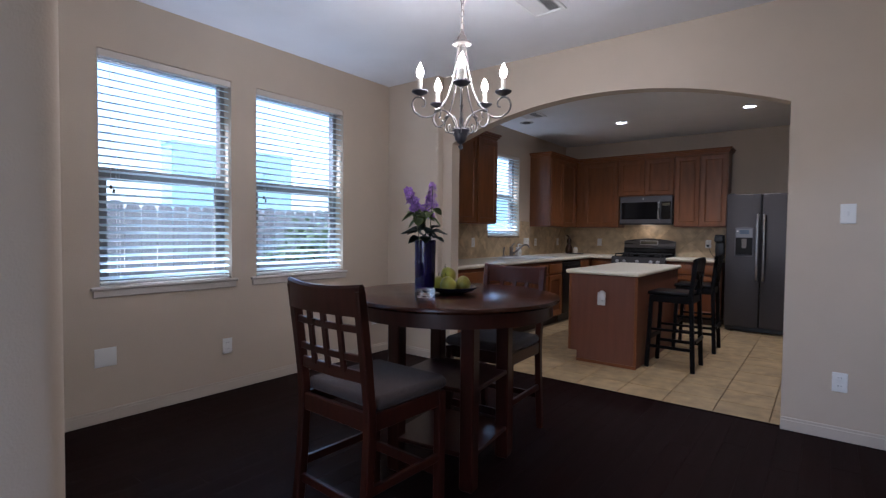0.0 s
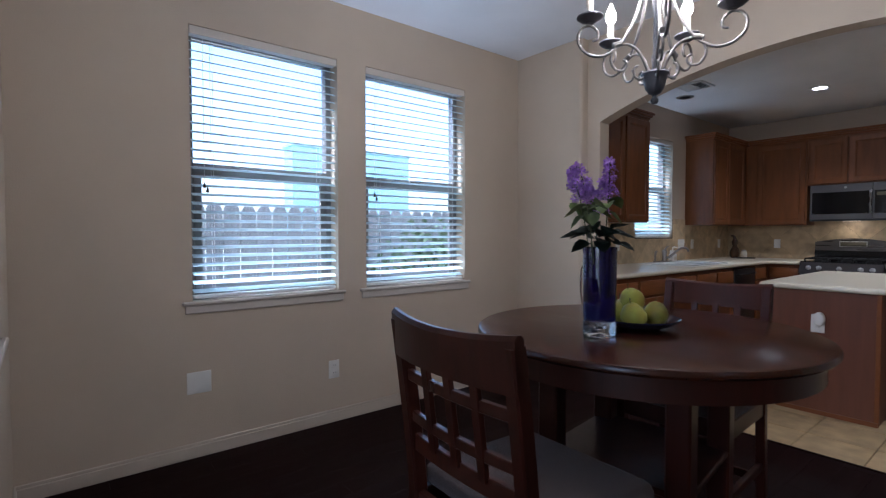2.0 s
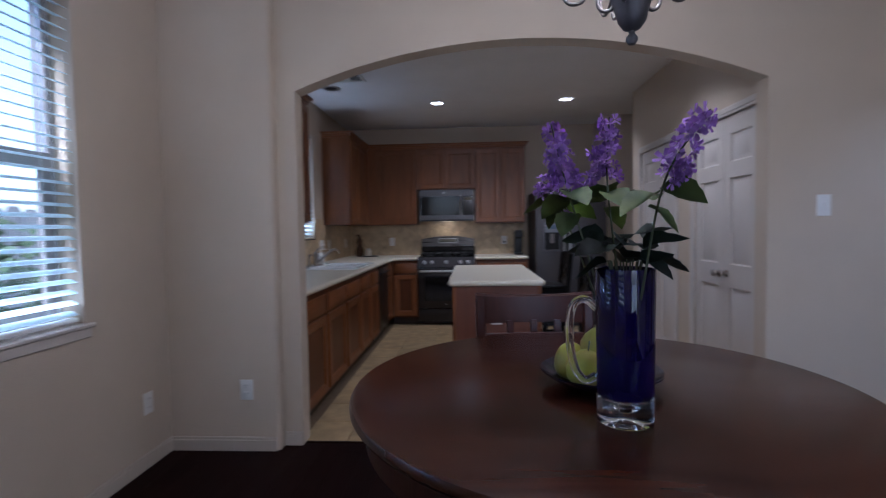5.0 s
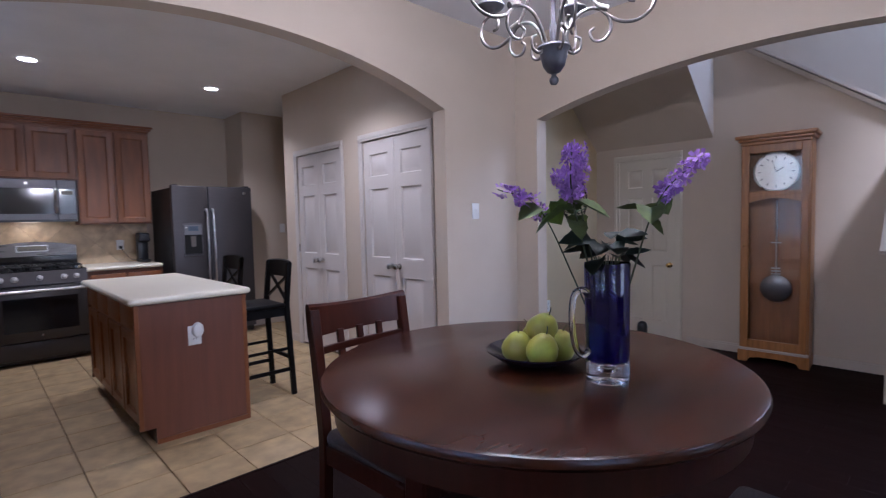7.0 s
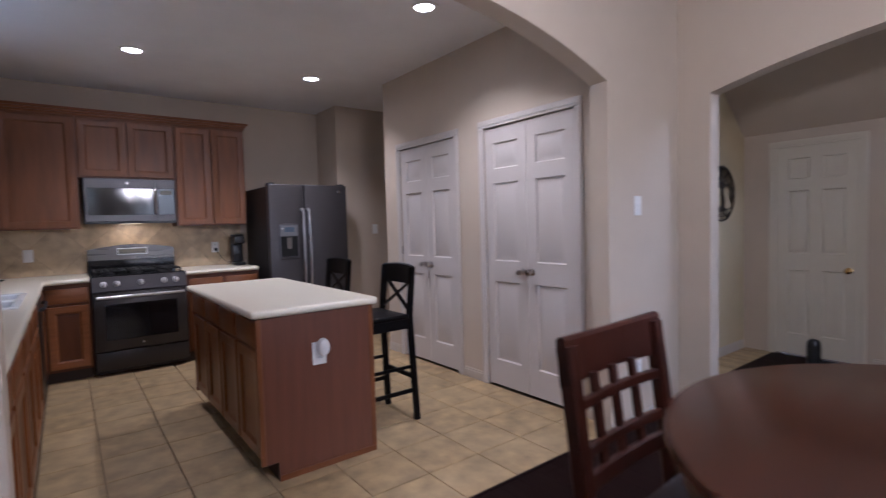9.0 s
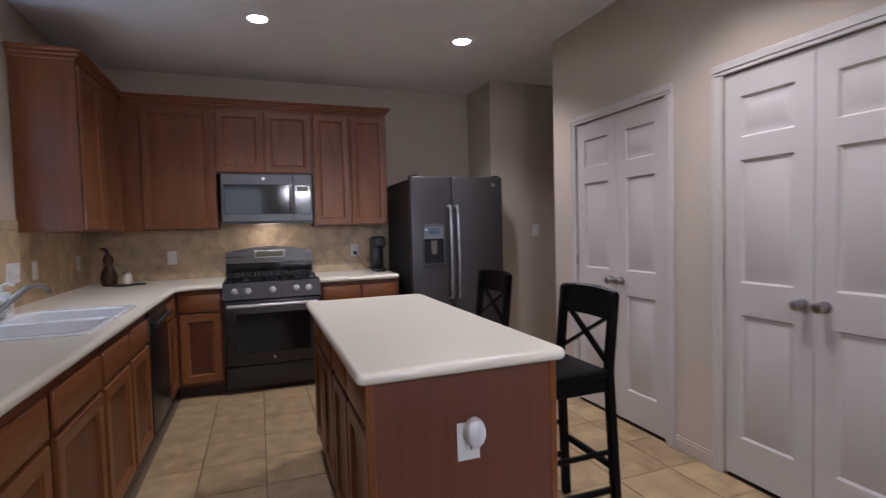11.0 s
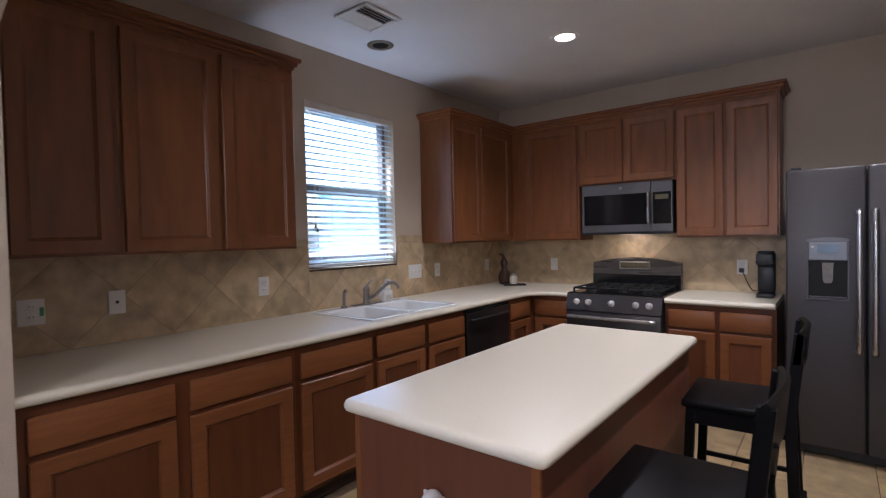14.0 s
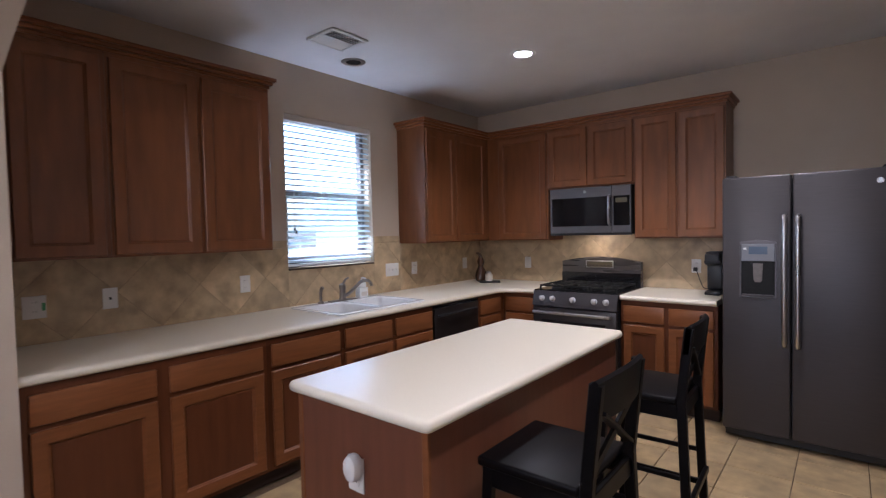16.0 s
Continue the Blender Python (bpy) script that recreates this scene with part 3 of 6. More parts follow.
def window(name, axis, face, out, lo, hi, z0, z1, sill, slats, label, turn=19, wand=True):
    """A single-hung window in an opening, with a slatted blind hung inside it.
    axis: the axis along the wall; out: +1 or -1, the way outdoors on the other axis; turn: how far the slats lean down into the room."""
    def bb(a0, a1, d0, d1, c0, c1, bevel=0.003):
        p, q = sorted((face + out * d0, face + out * d1))
        return bx(p, q, a0, a1, c0, c1, bevel=bevel) if axis == "y" else bx(a0, a1, p, q, c0, c1, bevel=bevel)
    w = thing(name, label, "window", kind="structure")
    mid = (z0 + z1) / 2 - 0.01
    fr = B()
    for a in ((lo, lo + 0.035, z0, z1), (hi - 0.035, hi, z0, z1), (lo + 0.035, hi - 0.035, z0, z0 + 0.04), (lo + 0.035, hi - 0.035, z1 - 0.035, z1)):
        p, q = sorted((face + out * 0.10, face + out * 0.17))
        if axis == "y":
            box(fr, p, q, a[0], a[1], a[2], a[3], bevel=0.004)
        else:
            box(fr, a[0], a[1], p, q, a[2], a[3], bevel=0.004)
    part("window_frame", fr, VINYL, w)
    part("meeting_rail", bb(lo + 0.03, hi - 0.03, 0.095, 0.145, mid - 0.035, mid + 0.03), VINYL, w)
    for a, b in ((lo + 0.036, lo + 0.078), (hi - 0.078, hi - 0.036)):
        part("sash_stile", bb(a, b, 0.100, 0.124, z0 + 0.041, mid - 0.036), VINYL, w)
    part("sash_rail", bb(lo + 0.079, hi - 0.079, 0.100, 0.124, z0 + 0.041, z0 + 0.085), VINYL, w)
    part("sash_latch", bb((lo + hi) / 2 - 0.03, (lo + hi) / 2 + 0.03, 0.075, 0.095, mid, mid + 0.022), VINYL, w)
    for a, b in ((z0 + 0.04, mid - 0.025), (mid + 0.03, z1 - 0.035)):
        o = part("pane", bb(lo + 0.035, hi - 0.035, 0.125, 0.131, a, b, 0), PANE, w)
        o.visible_shadow = False
    if sill:
        s = part("window_sill", bb(lo - 0.055, hi + 0.045, -0.026, -0.002, z0 - 0.020, z0 + 0.002, 0.006), TRIM, w)
        part("window_stool", bb(lo, hi, -0.002, 0.10, z0 - 0.002, z0 + 0.004, 0), TRIM, w)
        part("apron", bb(lo - 0.040, hi + 0.032, -0.014, -0.001, z0 - 0.066, z0 - 0.020, 0.004), TRIM, w)
    bl = thing("window_blind", "white slatted blind lowered with open slats", "blind", group="window blinds")
    part("head_rail", bb(lo + 0.006, hi - 0.006, 0.012, 0.062, z1 - 0.046, z1 - 0.004, 0.004), SLAT, bl)
    part("valance", bb(lo + 0.003, hi - 0.003, 0.001, 0.009, z1 - 0.048, z1 - 0.003, 0.003), VALANCE, bl, "beige valance strip")
    part("bottom_rail", bb(lo + 0.008, hi - 0.008, 0.014, 0.060, z0 + 0.012, z0 + 0.032, 0.005), SLAT, bl)
    zt, zb = z1 - 0.078, z0 + 0.055
    one = None
    for i in range(slats):
        z = zb + (zt - zb) * i / (slats - 1)
        if one is None:
            bm = B()
            pts = [(-0.024, -0.0035), (-0.012, -0.0005), (0, 0.0006), (0.012, -0.0005), (0.024, -0.0035), (0.024, -0.0010), (0.012, 0.0021), (0, 0.0032), (-0.012, 0.0021), (-0.024, -0.0010)]
            if axis == "y":
                prism(bm, pts, "y", lo + 0.010, hi - 0.010)
            else:
                bm2 = [(p[0], p[1]) for p in pts]
                prism(bm, bm2, "x", lo + 0.010, hi - 0.010)
            one = mesh_of("slat", bm, BLIND)
        o = new("slat", one)
        o.parent = bl
        tilt = -(turn + 2.0 * random.uniform(-1, 1)) * out
        if axis == "y":
            o.matrix_basis = pose(face + out * 0.037, 0, z, 0, tilt, 0)
        else:
            o.matrix_basis = pose(0, face + out * 0.037, z, -tilt, 0, 0)
    for a in (lo + 0.12, hi - 0.12):
        for d in (0.011, 0.063):
            p = (face + out * d, a) if axis == "y" else (a, face + out * d)
            part("ladder_cord", rod(B(), (*p, z0 + 0.03), (*p, z1 - 0.06), 0.0011, n=5), SLAT, bl)
    if wand:
        a = lo + 0.07
        p = (face + out * 0.004, a) if axis == "y" else (a, face + out * 0.004)
        part("pull_cord", rod(B(), (*p, z1 - 0.85), (*p, z1 - 0.06), 0.0014, n=5), SLAT, bl)
        bm = B()
        lathe(bm, [(0.001, 0.03), (0.006, 0.02), (0.009, 0.0), (0.0, -0.002)], (*p, z1 - 0.88), n=8)
        lathe(bm, [(0.001, 0.03), (0.006, 0.02), (0.009, 0.0), (0.0, -0.002)], (p[0] + (0.0 if axis == "y" else 0.016), p[1] + (0.016 if axis == "y" else 0.0), z1 - 0.905), n=8)
        part("cord_tassel", bm, BRONZE, bl)
    return w


window("window_1", "y", XW, -1, *W1, ZW0, ZW1, True, 29, "single-hung window with a painted sill and blind")
window("window_2", "y", XW, -1, *W2, ZW0, ZW1, True, 29, "single-hung window with a painted sill and blind")
window("window_3", "y", XW, -1, *WK, ZK0, ZK1, False, 24, "kitchen window above the sink with a blind", turn=22)
window("window_4", "x", YS, -1, *SW, 0.86, 2.36, True, 29, "single-hung window with a painted sill and blind")
part("pane", bx(4.04, 4.046, 1.2, 1.77, 2.69, 3.16), PANE, thing("window_5", "high stairwell window", "window", kind="structure")).visible_shadow = False
part("edge_strip", bx(XW - 0.004, XW + 0.012, WK[0], WK[1], ZK0 - 0.012, ZK0 - 0.001), BRONZE, bpy.data.objects["window_3"], "dark metal edge strip")

# ---- doors ----


def panels(bm, w, h, t):
    """A panelled leaf with its hinge edge at x = 0, standing on z = 0, face at y = 0 towards -y."""
    cx, k = w / 2, h / 2.03
    cols = [(0.085, w - 0.085)] if w < 0.6 else [(0.11, cx - 0.05), (cx + 0.05, w - 0.11)]
    rows = [(0.20 * k, 0.83 * k), (0.99 * k, 1.60 * k), (1.71 * k, 1.91 * k)]
    xs = [0.0] + [v for c in cols for v in c] + [w]
    zs = [0.0] + [v for r in rows for v in r] + [h]

    def quad(*p):
        bm.faces.new([bm.verts.new(q) for q in p])
    for i in range(len(xs) - 1):
        for j in range(len(zs) - 1):
            a, b, c, d = xs[i], xs[i + 1], zs[j], zs[j + 1]
            if not (i % 2 and j % 2):
                quad((a, 0, c), (b, 0, c), (b, 0, d), (a, 0, d))
                continue
            loops = [[(a + m, y, c + m), (b - m, y, c + m), (b - m, y, d - m), (a + m, y, d - m)] for m, y in ((0, 0), (0.009, 0.013), (0.022, 0.013), (0.046, 0.001))]
            for p, q in zip(loops, loops[1:]):
                for e in range(4):
                    quad(p[e], p[(e + 1) % 4], q[(e + 1) % 4], q[e])
            quad(*loops[-1])
    quad((0, t, 0), (0, t, h), (w, t, h), (w, t, 0))
    quad((0, 0, 0), (0, 0, h), (0, t, h), (0, t, 0))
    quad((w, 0, 0), (w, t, 0), (w, t, h), (w, 0, h))
    quad((0, 0, h), (w, 0, h), (w, t, h), (0, t, h))
    quad((0, 0, 0), (0, t, 0), (w, t, 0), (w, 0, 0))
    bmesh.ops.remove_doubles(bm, verts=bm.verts, dist=1e-5)
    bmesh.ops.recalc_face_normals(bm, faces=bm.faces)
    return bm


def leaf_at(bm, m):
    bmesh.ops.transform(bm, matrix=m, verts=bm.verts)
    return bm


def casing(bm, lo, hi, top, x, w=0.062, t=0.016):
    """Door casing round an opening in a wall whose room face is at x, room towards -x."""
    for a, b, z0, z1 in ((lo - w, lo, 0, top), (hi, hi + w, 0, top), (lo - w, hi + w, top, top + w)):
        box(bm, x - t, x, a, b, z0, z1, bevel=0.004)
        if z0 == 0:
            box(bm, x - t - 0.006, x - t + 0.002, a + (0.012 if b <= lo + 0.001 else 0.03), b - (0.03 if b <= lo + 0.001 else 0.012), 0, top, bevel=0.002)
    box(bm, x - t - 0.006, x - t + 0.002, lo - w + 0.012, hi + w - 0.012, top + 0.02, top + w - 0.012, bevel=0.002)
    return bm


def lever_knob(bm, x, y, z):
    """A round knob on a rose, sticking out towards -x."""
    lathe(bm, [(0.0, 0), (0.026, 0), (0.027, 0.005), (0.014, 0.010), (0.010, 0.020), (0.011, 0.028), (0.020, 0.035), (0.025, 0.046), (0.022, 0.057), (0.013, 0.062), (0, 0.063)], n=20,
          m=Matrix.Translation((x, y, z)) @ Matrix.Rotation(-math.pi / 2, 4, "Y"))
    return bm


for k, (a, b) in enumerate(PD):
    d = thing(f"door_{k + 1}", "closed white six-panel double pantry door", "door", kind="structure")
    part("door_frame", casing(B(), a, b, 2.03, XP), DOORP, d)
    mid = (a + b) / 2
    for lo, hi, knob in ((a + 0.004, mid - 0.002, mid - 0.045), (mid + 0.002, b - 0.004, mid + 0.045)):
        lf = part("door_leaf", leaf_at(panels(B(), hi - lo, 2.008, 0.034), Matrix.Translation((XP + 0.004, hi, 0.018)) @ Matrix.Rotation(-math.pi / 2, 4, "Z")), DOORP, d)
        part("door_knob", lever_knob(B(), XP + 0.004, knob, 0.93), NICKEL, lf, "satin nickel round knob")
        side = a if lo < mid - 0.1 else b
        for z in (0.25, 1.05, 1.82):
            part("hinge", rod(B(), (XP - 0.004, side, z - 0.04), (XP - 0.004, side, z + 0.04), 0.006, n=8), NICKEL, lf)
    part("stop", bx(XP + 0.045, XP + 0.06, a, b, 0, 2.03), DOORP, d)
d = thing("door_3", "closed cream six-panel closet door under the stair", "door", kind="structure")
part("door_frame", casing(B(), 3.47, 4.07, 1.90, XD), CREAMD, d)
lf = part("door_leaf", leaf_at(panels(B(), 0.64, 1.90, 0.034), Matrix.Translation((XD + 0.006, 4.09, 0.012)) @ Matrix.Rotation(-math.pi / 2, 4, "Z")), CREAMD, d)
part("door_knob", lever_knob(B(), XD + 0.006, 3.53, 0.80), BRASS, lf, "polished brass knob")

# ---- electrical plates ----


def plate(name, label, category, m, w=0.075, h=0.118, kind="outlet", mat=WHITEP, group="wall plates"):
    """A plate in the local xz plane, facing -y."""
    p = thing(name, label, category, m, group)
    part("cover", bx(-w / 2, w / 2, -0.006, 0.0, -h / 2, h / 2, bevel=0.003, seg=2), mat, p)
    if kind == "outlet":
        for z in (-0.024, 0.024):
            f = part("socket", bx(-0.017, 0.017, -0.008, -0.005, z - 0.015, z + 0.015, bevel=0.004, seg=2), mat, p)
            bm = B()
            for x in (-0.007, 0.007):
                box(bm, x - 0.0012, x + 0.0012, -0.0086, -0.0075, z - 0.002, z + 0.007)
            part("slot", bm, BLACKP, f)
    if kind == "switch":
        k = max(1, round(w / 0.06))
        for i in range(k):
            x = (i - (k - 1) / 2) * 0.046
            part("toggle", bx(x - 0.006, x + 0.006, -0.016, -0.005, -0.012, 0.014, bevel=0.003), mat, p)
    if kind == "rocker":
        part("rocker", bx(-0.016, 0.016, -0.010, -0.005, -0.033, 0.033, bevel=0.003), mat, p)
    if kind == "jack":
        part("jack", bx(-0.007, 0.007, -0.0075, -0.005, -0.007, 0.007), BLACKP, p)
    return p


WESTM = lambda y, z, x=XW: pose(x, y, z, 0, 0, 90)
plate("wall_outlet", "white duplex outlet low on the dining wall", "outlet", WESTM(2.153, 0.348))
plate("wall_outlet", "white duplex outlet low on the dining wall", "outlet", WESTM(3.72, 0.35))
plate("wall_outlet", "white duplex outlet low on the plaster pier", "outlet", pose(-2.965, 3.92, 0.36))
plate("blank_plate", "large blank white wall plate below the window", "wall plate", WESTM(1.338, 0.416), 0.125, 0.120, "blank")
plate("light_switch", "white toggle switch beside the arch", "switch", pose(0.30, YA, 1.375), 0.075, 0.118, "switch")
plate("wall_outlet", "white duplex outlet low beside the arch", "outlet", pose(0.29, YA, 0.355))
plate("wall_outlet", "white duplex outlet low on the hall wall", "outlet", pose(1.75, 4.35, 0.42))
plate("light_switch", "white toggle switch beside the fridge passage", "switch", pose(0.60, 7.79, 1.26), 0.075, 0.118, "switch")

# ---- kitchen cabinets ----
XC, ZC = -2.71, 0.905      # cabinet face and counter height
YC = 7.70                  # face of the back run


def fluted(bm, a0, a1, z0, z1):
    """A framed cabinet front in the local xz plane, facing -y: frame, bead and recessed panel in one skin."""
    fw = min(0.058, (a1 - a0) * 0.2, (z1 - z0) * 0.3)
    loops = []
    for m, y in ((0, -0.002), (0, -0.015), (0.004, -0.019), (fw - 0.004, -0.019), (fw, -0.0165), (fw + 0.003, -0.010), (fw + 0.006, -0.010), (fw + 0.011, -0.0055)):
        loops.append([bm.verts.new(p) for p in ((a0 + m, y, z0 + m), (a1 - m, y, z0 + m), (a1 - m, y, z1 - m), (a0 + m, y, z1 - m))])
    bm.faces.new(loops[0])
    for p, q in zip(loops, loops[1:]):
        for e in range(4):
            bm.faces.new((p[e], p[(e + 1) % 4], q[(e + 1) % 4], q[e]))
    bm.faces.new(loops[-1])
    bmesh.ops.recalc_face_normals(bm, faces=bm.faces)
    return bm


def slab_front(bm, a0, a1, z0, z1):
    box(bm, a0, a1, -0.019, -0.002, z0, z1, bevel=0.006, seg=2)
    return bm


def base_unit(m, w, depth, doors, label, drawers=True, sink=False):
    """A base cabinet standing at m, its face at local y = 0 towards -y. doors: list of (x0, x1)."""
    c = thing("base_cabinet", label, "cabinet", m, "kitchen base cabinets")
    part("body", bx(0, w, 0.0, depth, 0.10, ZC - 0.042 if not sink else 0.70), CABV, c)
    if sink:
        part("face_rail", bx(0, w, 0.0, 0.019, 0.702, ZC - 0.042), CABV, c)
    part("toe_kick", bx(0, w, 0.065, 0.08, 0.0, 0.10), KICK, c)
    for a, b in doors:
        if drawers:
            part("drawer_front", slab_front(B(), a, b, 0.695, 0.825), CABH, c)
            door = part("door", fluted(B(), a, b, 0.125, 0.672), CABH, c)
            e = min(0.058, (b - a) * 0.2) + 0.012
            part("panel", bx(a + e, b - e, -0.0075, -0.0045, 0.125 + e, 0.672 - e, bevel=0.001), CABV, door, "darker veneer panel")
        else:
            part("door", fluted(B(), a, b, 0.125, 0.825), CAB, c)
    return c


def west_m(y, x=XC):
    return pose(x, y, 0, 0, 0, 90)


for y0, y1, ds in ((4.125, 4.655, [(0.028, 0.502)]), (4.655, 5.205, [(0.03, 0.522)]), (5.205, 5.742, [(0.026, 0.514)]), (5.742, 6.645, [(0.022, 0.448), (0.489, 0.893)]), (7.262, 7.70, [(0.03, 0.36)])):
    base_unit(west_m(y0), y1 - y0, 0.70, ds, "reddish maple base cabinet with a drawer front over a framed door" if len(ds) == 1 else "reddish maple sink base cabinet with two framed doors", sink=len(ds) == 2)
base_unit(pose(XC + 0.002, YC, 0), 0.345, 0.64, [(0.03, 0.325)], "narrow reddish maple base cabinet beside the stove")
base_unit(pose(-1.59, YC, 0), 0.70, 0.64, [(0.025, 0.335), (0.365, 0.675)], "reddish maple base cabinet with two drawers and two doors")

# worktops
SK = (-3.315, -2.735, 5.765, 6.605)
XE = -2.675
wt = thing("worktop", "cream solid-surface worktop with a rounded front edge", "worktop")


def slab(pts):
    bm = B()
    prism(bm, pts, "z", ZC - 0.040, ZC)
    return bm


def nosed(pts_xy, a, b):
    """Front edge of a worktop: a rounded nose swept along a line of (x, y) points; a is inward."""
    return tube(B(), [(x, y, ZC - 0.0205) for x, y in pts_xy], 0.020, n=14)


ins = 0.020
part("slab", slab([(XW, 4.12), (XE - ins, 4.12), (XE - ins, SK[2] + 0.02), (XW, SK[2] + 0.02)]), TOP, wt)
part("slab", slab([(SK[1] - 0.02, SK[2] + 0.02), (XE - ins, SK[2] + 0.02), (XE - ins, SK[3] - 0.02), (SK[1] - 0.02, SK[3] - 0.02)]), TOP, wt)
part("slab", slab([(XW, SK[2] + 0.02), (SK[0] + 0.02, SK[2] + 0.02), (SK[0] + 0.02, SK[3] - 0.02), (XW, SK[3] - 0.02)]), TOP, wt)
cor = [(XE - ins, 7.55), (XE - ins + 0.012, 7.60), (XE - ins + 0.045, 7.645), (XE - ins + 0.10, 7.665), (XE - ins + 0.15, 7.67 + ins)]
part("slab", slab([(XW, SK[3] - 0.02), (XE - ins, SK[3] - 0.02)] + cor + [(-2.362, 7.67 + ins), (-2.362, YB), (XW, YB)]), TOP, wt)
part("front_edge", nosed([(XE - ins, 4.12), (XE - ins, 5.0), (XE - ins, 6.5), (XE - ins, 7.3)] + cor + [(-2.362, 7.67 + ins)], 0, 0), TOP, wt)
wt2 = thing("worktop", "short cream worktop between the stove and the fridge", "worktop")
part("slab", slab([(-1.592, 7.67 + ins), (-0.895, 7.67 + ins), (-0.895, YB), (-1.592, YB)]), TOP, wt2)
part("front_edge", nosed([(-1.592, 7.67 + ins), (-0.895, 7.67 + ins)], 0, 0), TOP, wt2)

# double-bowl sink
sk = thing("sink", "white double-bowl drop-in kitchen sink", "sink", pose(0, 0, 0))
x0, x1, y0, y1 = SK
ym = (y0 + y1) / 2


def rounded(a0, a1, b0, b1, rad, z, bm, k=5):
    """A ring of vertices round a rectangle with rounded corners."""
    out = []
    for cx, cy, q in ((a1 - rad, b1 - rad, 0), (a0 + rad, b1 - rad, 90), (a0 + rad, b0 + rad, 180), (a1 - rad, b0 + rad, 270)):
        out += [bm.verts.new((cx + rad * math.cos(radians(q + 90 * i / k)), cy + rad * math.sin(radians(q + 90 * i / k)), z)) for i in range(k + 1)]
    return out


def skin(bm, rings):
    for p, q in zip(rings, rings[1:]):
        for i in range(len(p)):
            bm.faces.new((p[i], p[(i + 1) % len(p)], q[(i + 1) % len(p)], q[i]))


for a, b, c, d in ((y0, ym, y0 + 0.035, ym - 0.014), (ym, y1, ym + 0.014, y1 - 0.035)):
    near = a == y0
    bm = B()
    e, f = x0 + 0.085, x1 - 0.035
    # half of the rim: outer edge, rolled top, then the lip of its bowl
    rings = [rounded(x0, x1, a, b, 0.02, z, bm) for z in (ZC + 0.001, ZC + 0.008)]
    rings += [rounded(x0 + 0.006, x1 - 0.006, a + (0.006 if near else 0.0), b - (0.0 if near else 0.006), 0.018, ZC + 0.012, bm),
              rounded(e, f, c, d, 0.05, ZC + 0.011, bm), rounded(e + 0.006, f - 0.006, c + 0.006, d - 0.006, 0.05, ZC + 0.003, bm)]
    skin(bm, rings)
    bmesh.ops.recalc_face_normals(bm, faces=bm.faces)
    rim = part("rim", bm, SINKW, sk, "", 50)
    bm = B()
    rings = [rounded(e + 0.006 + o, f - 0.006 - o, c + 0.006 + o, d - 0.006 - o, 0.05, z, bm) for o, z in ((0, ZC + 0.003), (0.004, ZC - 0.05), (0.010, ZC - 0.13), (0.022, ZC - 0.155), (0.045, ZC - 0.165))]
    skin(bm, rings)
    bm.faces.new(rings[-1])
    bmesh.ops.recalc_face_normals(bm, faces=bm.faces)
    bowl = part("bowl", bm, SINKW, sk, "", 50)
    part("drain", lathe(B(), [(0, 0.003), (0.04, 0.003), (0.045, 0.0)], ((e + f) / 2, (c + d) / 2, ZC - 0.164)), STEEL, bowl)
fa = thing("kitchen_faucet", "brushed nickel single-lever faucet with arched spout", "faucet", pose(x0 + 0.045, 6.215, ZC + 0.012))
part("deck_plate", bx(-0.028, 0.028, -0.13, 0.13, 0, 0.010, bevel=0.005, seg=2), TAPM, fa)
part("body", lathe(B(), [(0, 0.01), (0.030, 0.01), (0.026, 0.03), (0.023, 0.09), (0.028, 0.100), (0.026, 0.125), (0.012, 0.138), (0, 0.140)], n=20), TAPM, fa)
part("spout", tube(B(), spline([(0.010, 0, 0.035), (0.055, 0.025, 0.062), (0.105, 0.052, 0.115), (0.150, 0.075, 0.155), (0.190, 0.098, 0.160), (0.212, 0.110, 0.140), (0.218, 0.114, 0.118)]), 0.014, 0.011, 12), TAPM, fa)
part("lever", tube(B(), spline([(0, 0, 0.125), (0.010, 0.010, 0.150), (0.024, 0.022, 0.172), (0.040, 0.036, 0.182)]), 0.011, 0.006, 10), TAPM, fa)
sp = thing("sink_sprayer", "brushed nickel side sprayer on the sink rim", "sprayer", pose(x0 + 0.045, 6.005, ZC + 0.012))
part("collar", lathe(B(), [(0, 0), (0.024, 0), (0.022, 0.014), (0.014, 0.02), (0, 0.02)]), TAPM, sp)
part("head", tube(B(), spline([(0, 0, 0.02), (0, 0, 0.07), (0.004, 0.003, 0.11), (0.016, 0.01, 0.125)]), 0.011, 0.014, 12), TAPM, sp)
so = thing("soap_dispenser", "white soap bottle with a pump beside the sink", "soap bottle", pose(-3.275, 6.42, ZC + 0.013))
part("bottle", bx(-0.03, 0.03, -0.045, 0.045, 0, 0.085, bevel=0.008, seg=2), WHITEP, so)
part("label", bx(0.0302, 0.0312, -0.03, 0.03, 0.015, 0.05), IVORY, so, "pale printed label")
part("upper", bx(-0.024, 0.024, -0.032, 0.032, 0.085, 0.125, bevel=0.008, seg=2), WHITEP, so)
part("pump", tube(B(), [(0, 0, 0.125), (0, 0, 0.160), (0.012, 0, 0.165), (0.05, 0, 0.160)], 0.007, n=8), WHITEP, so)

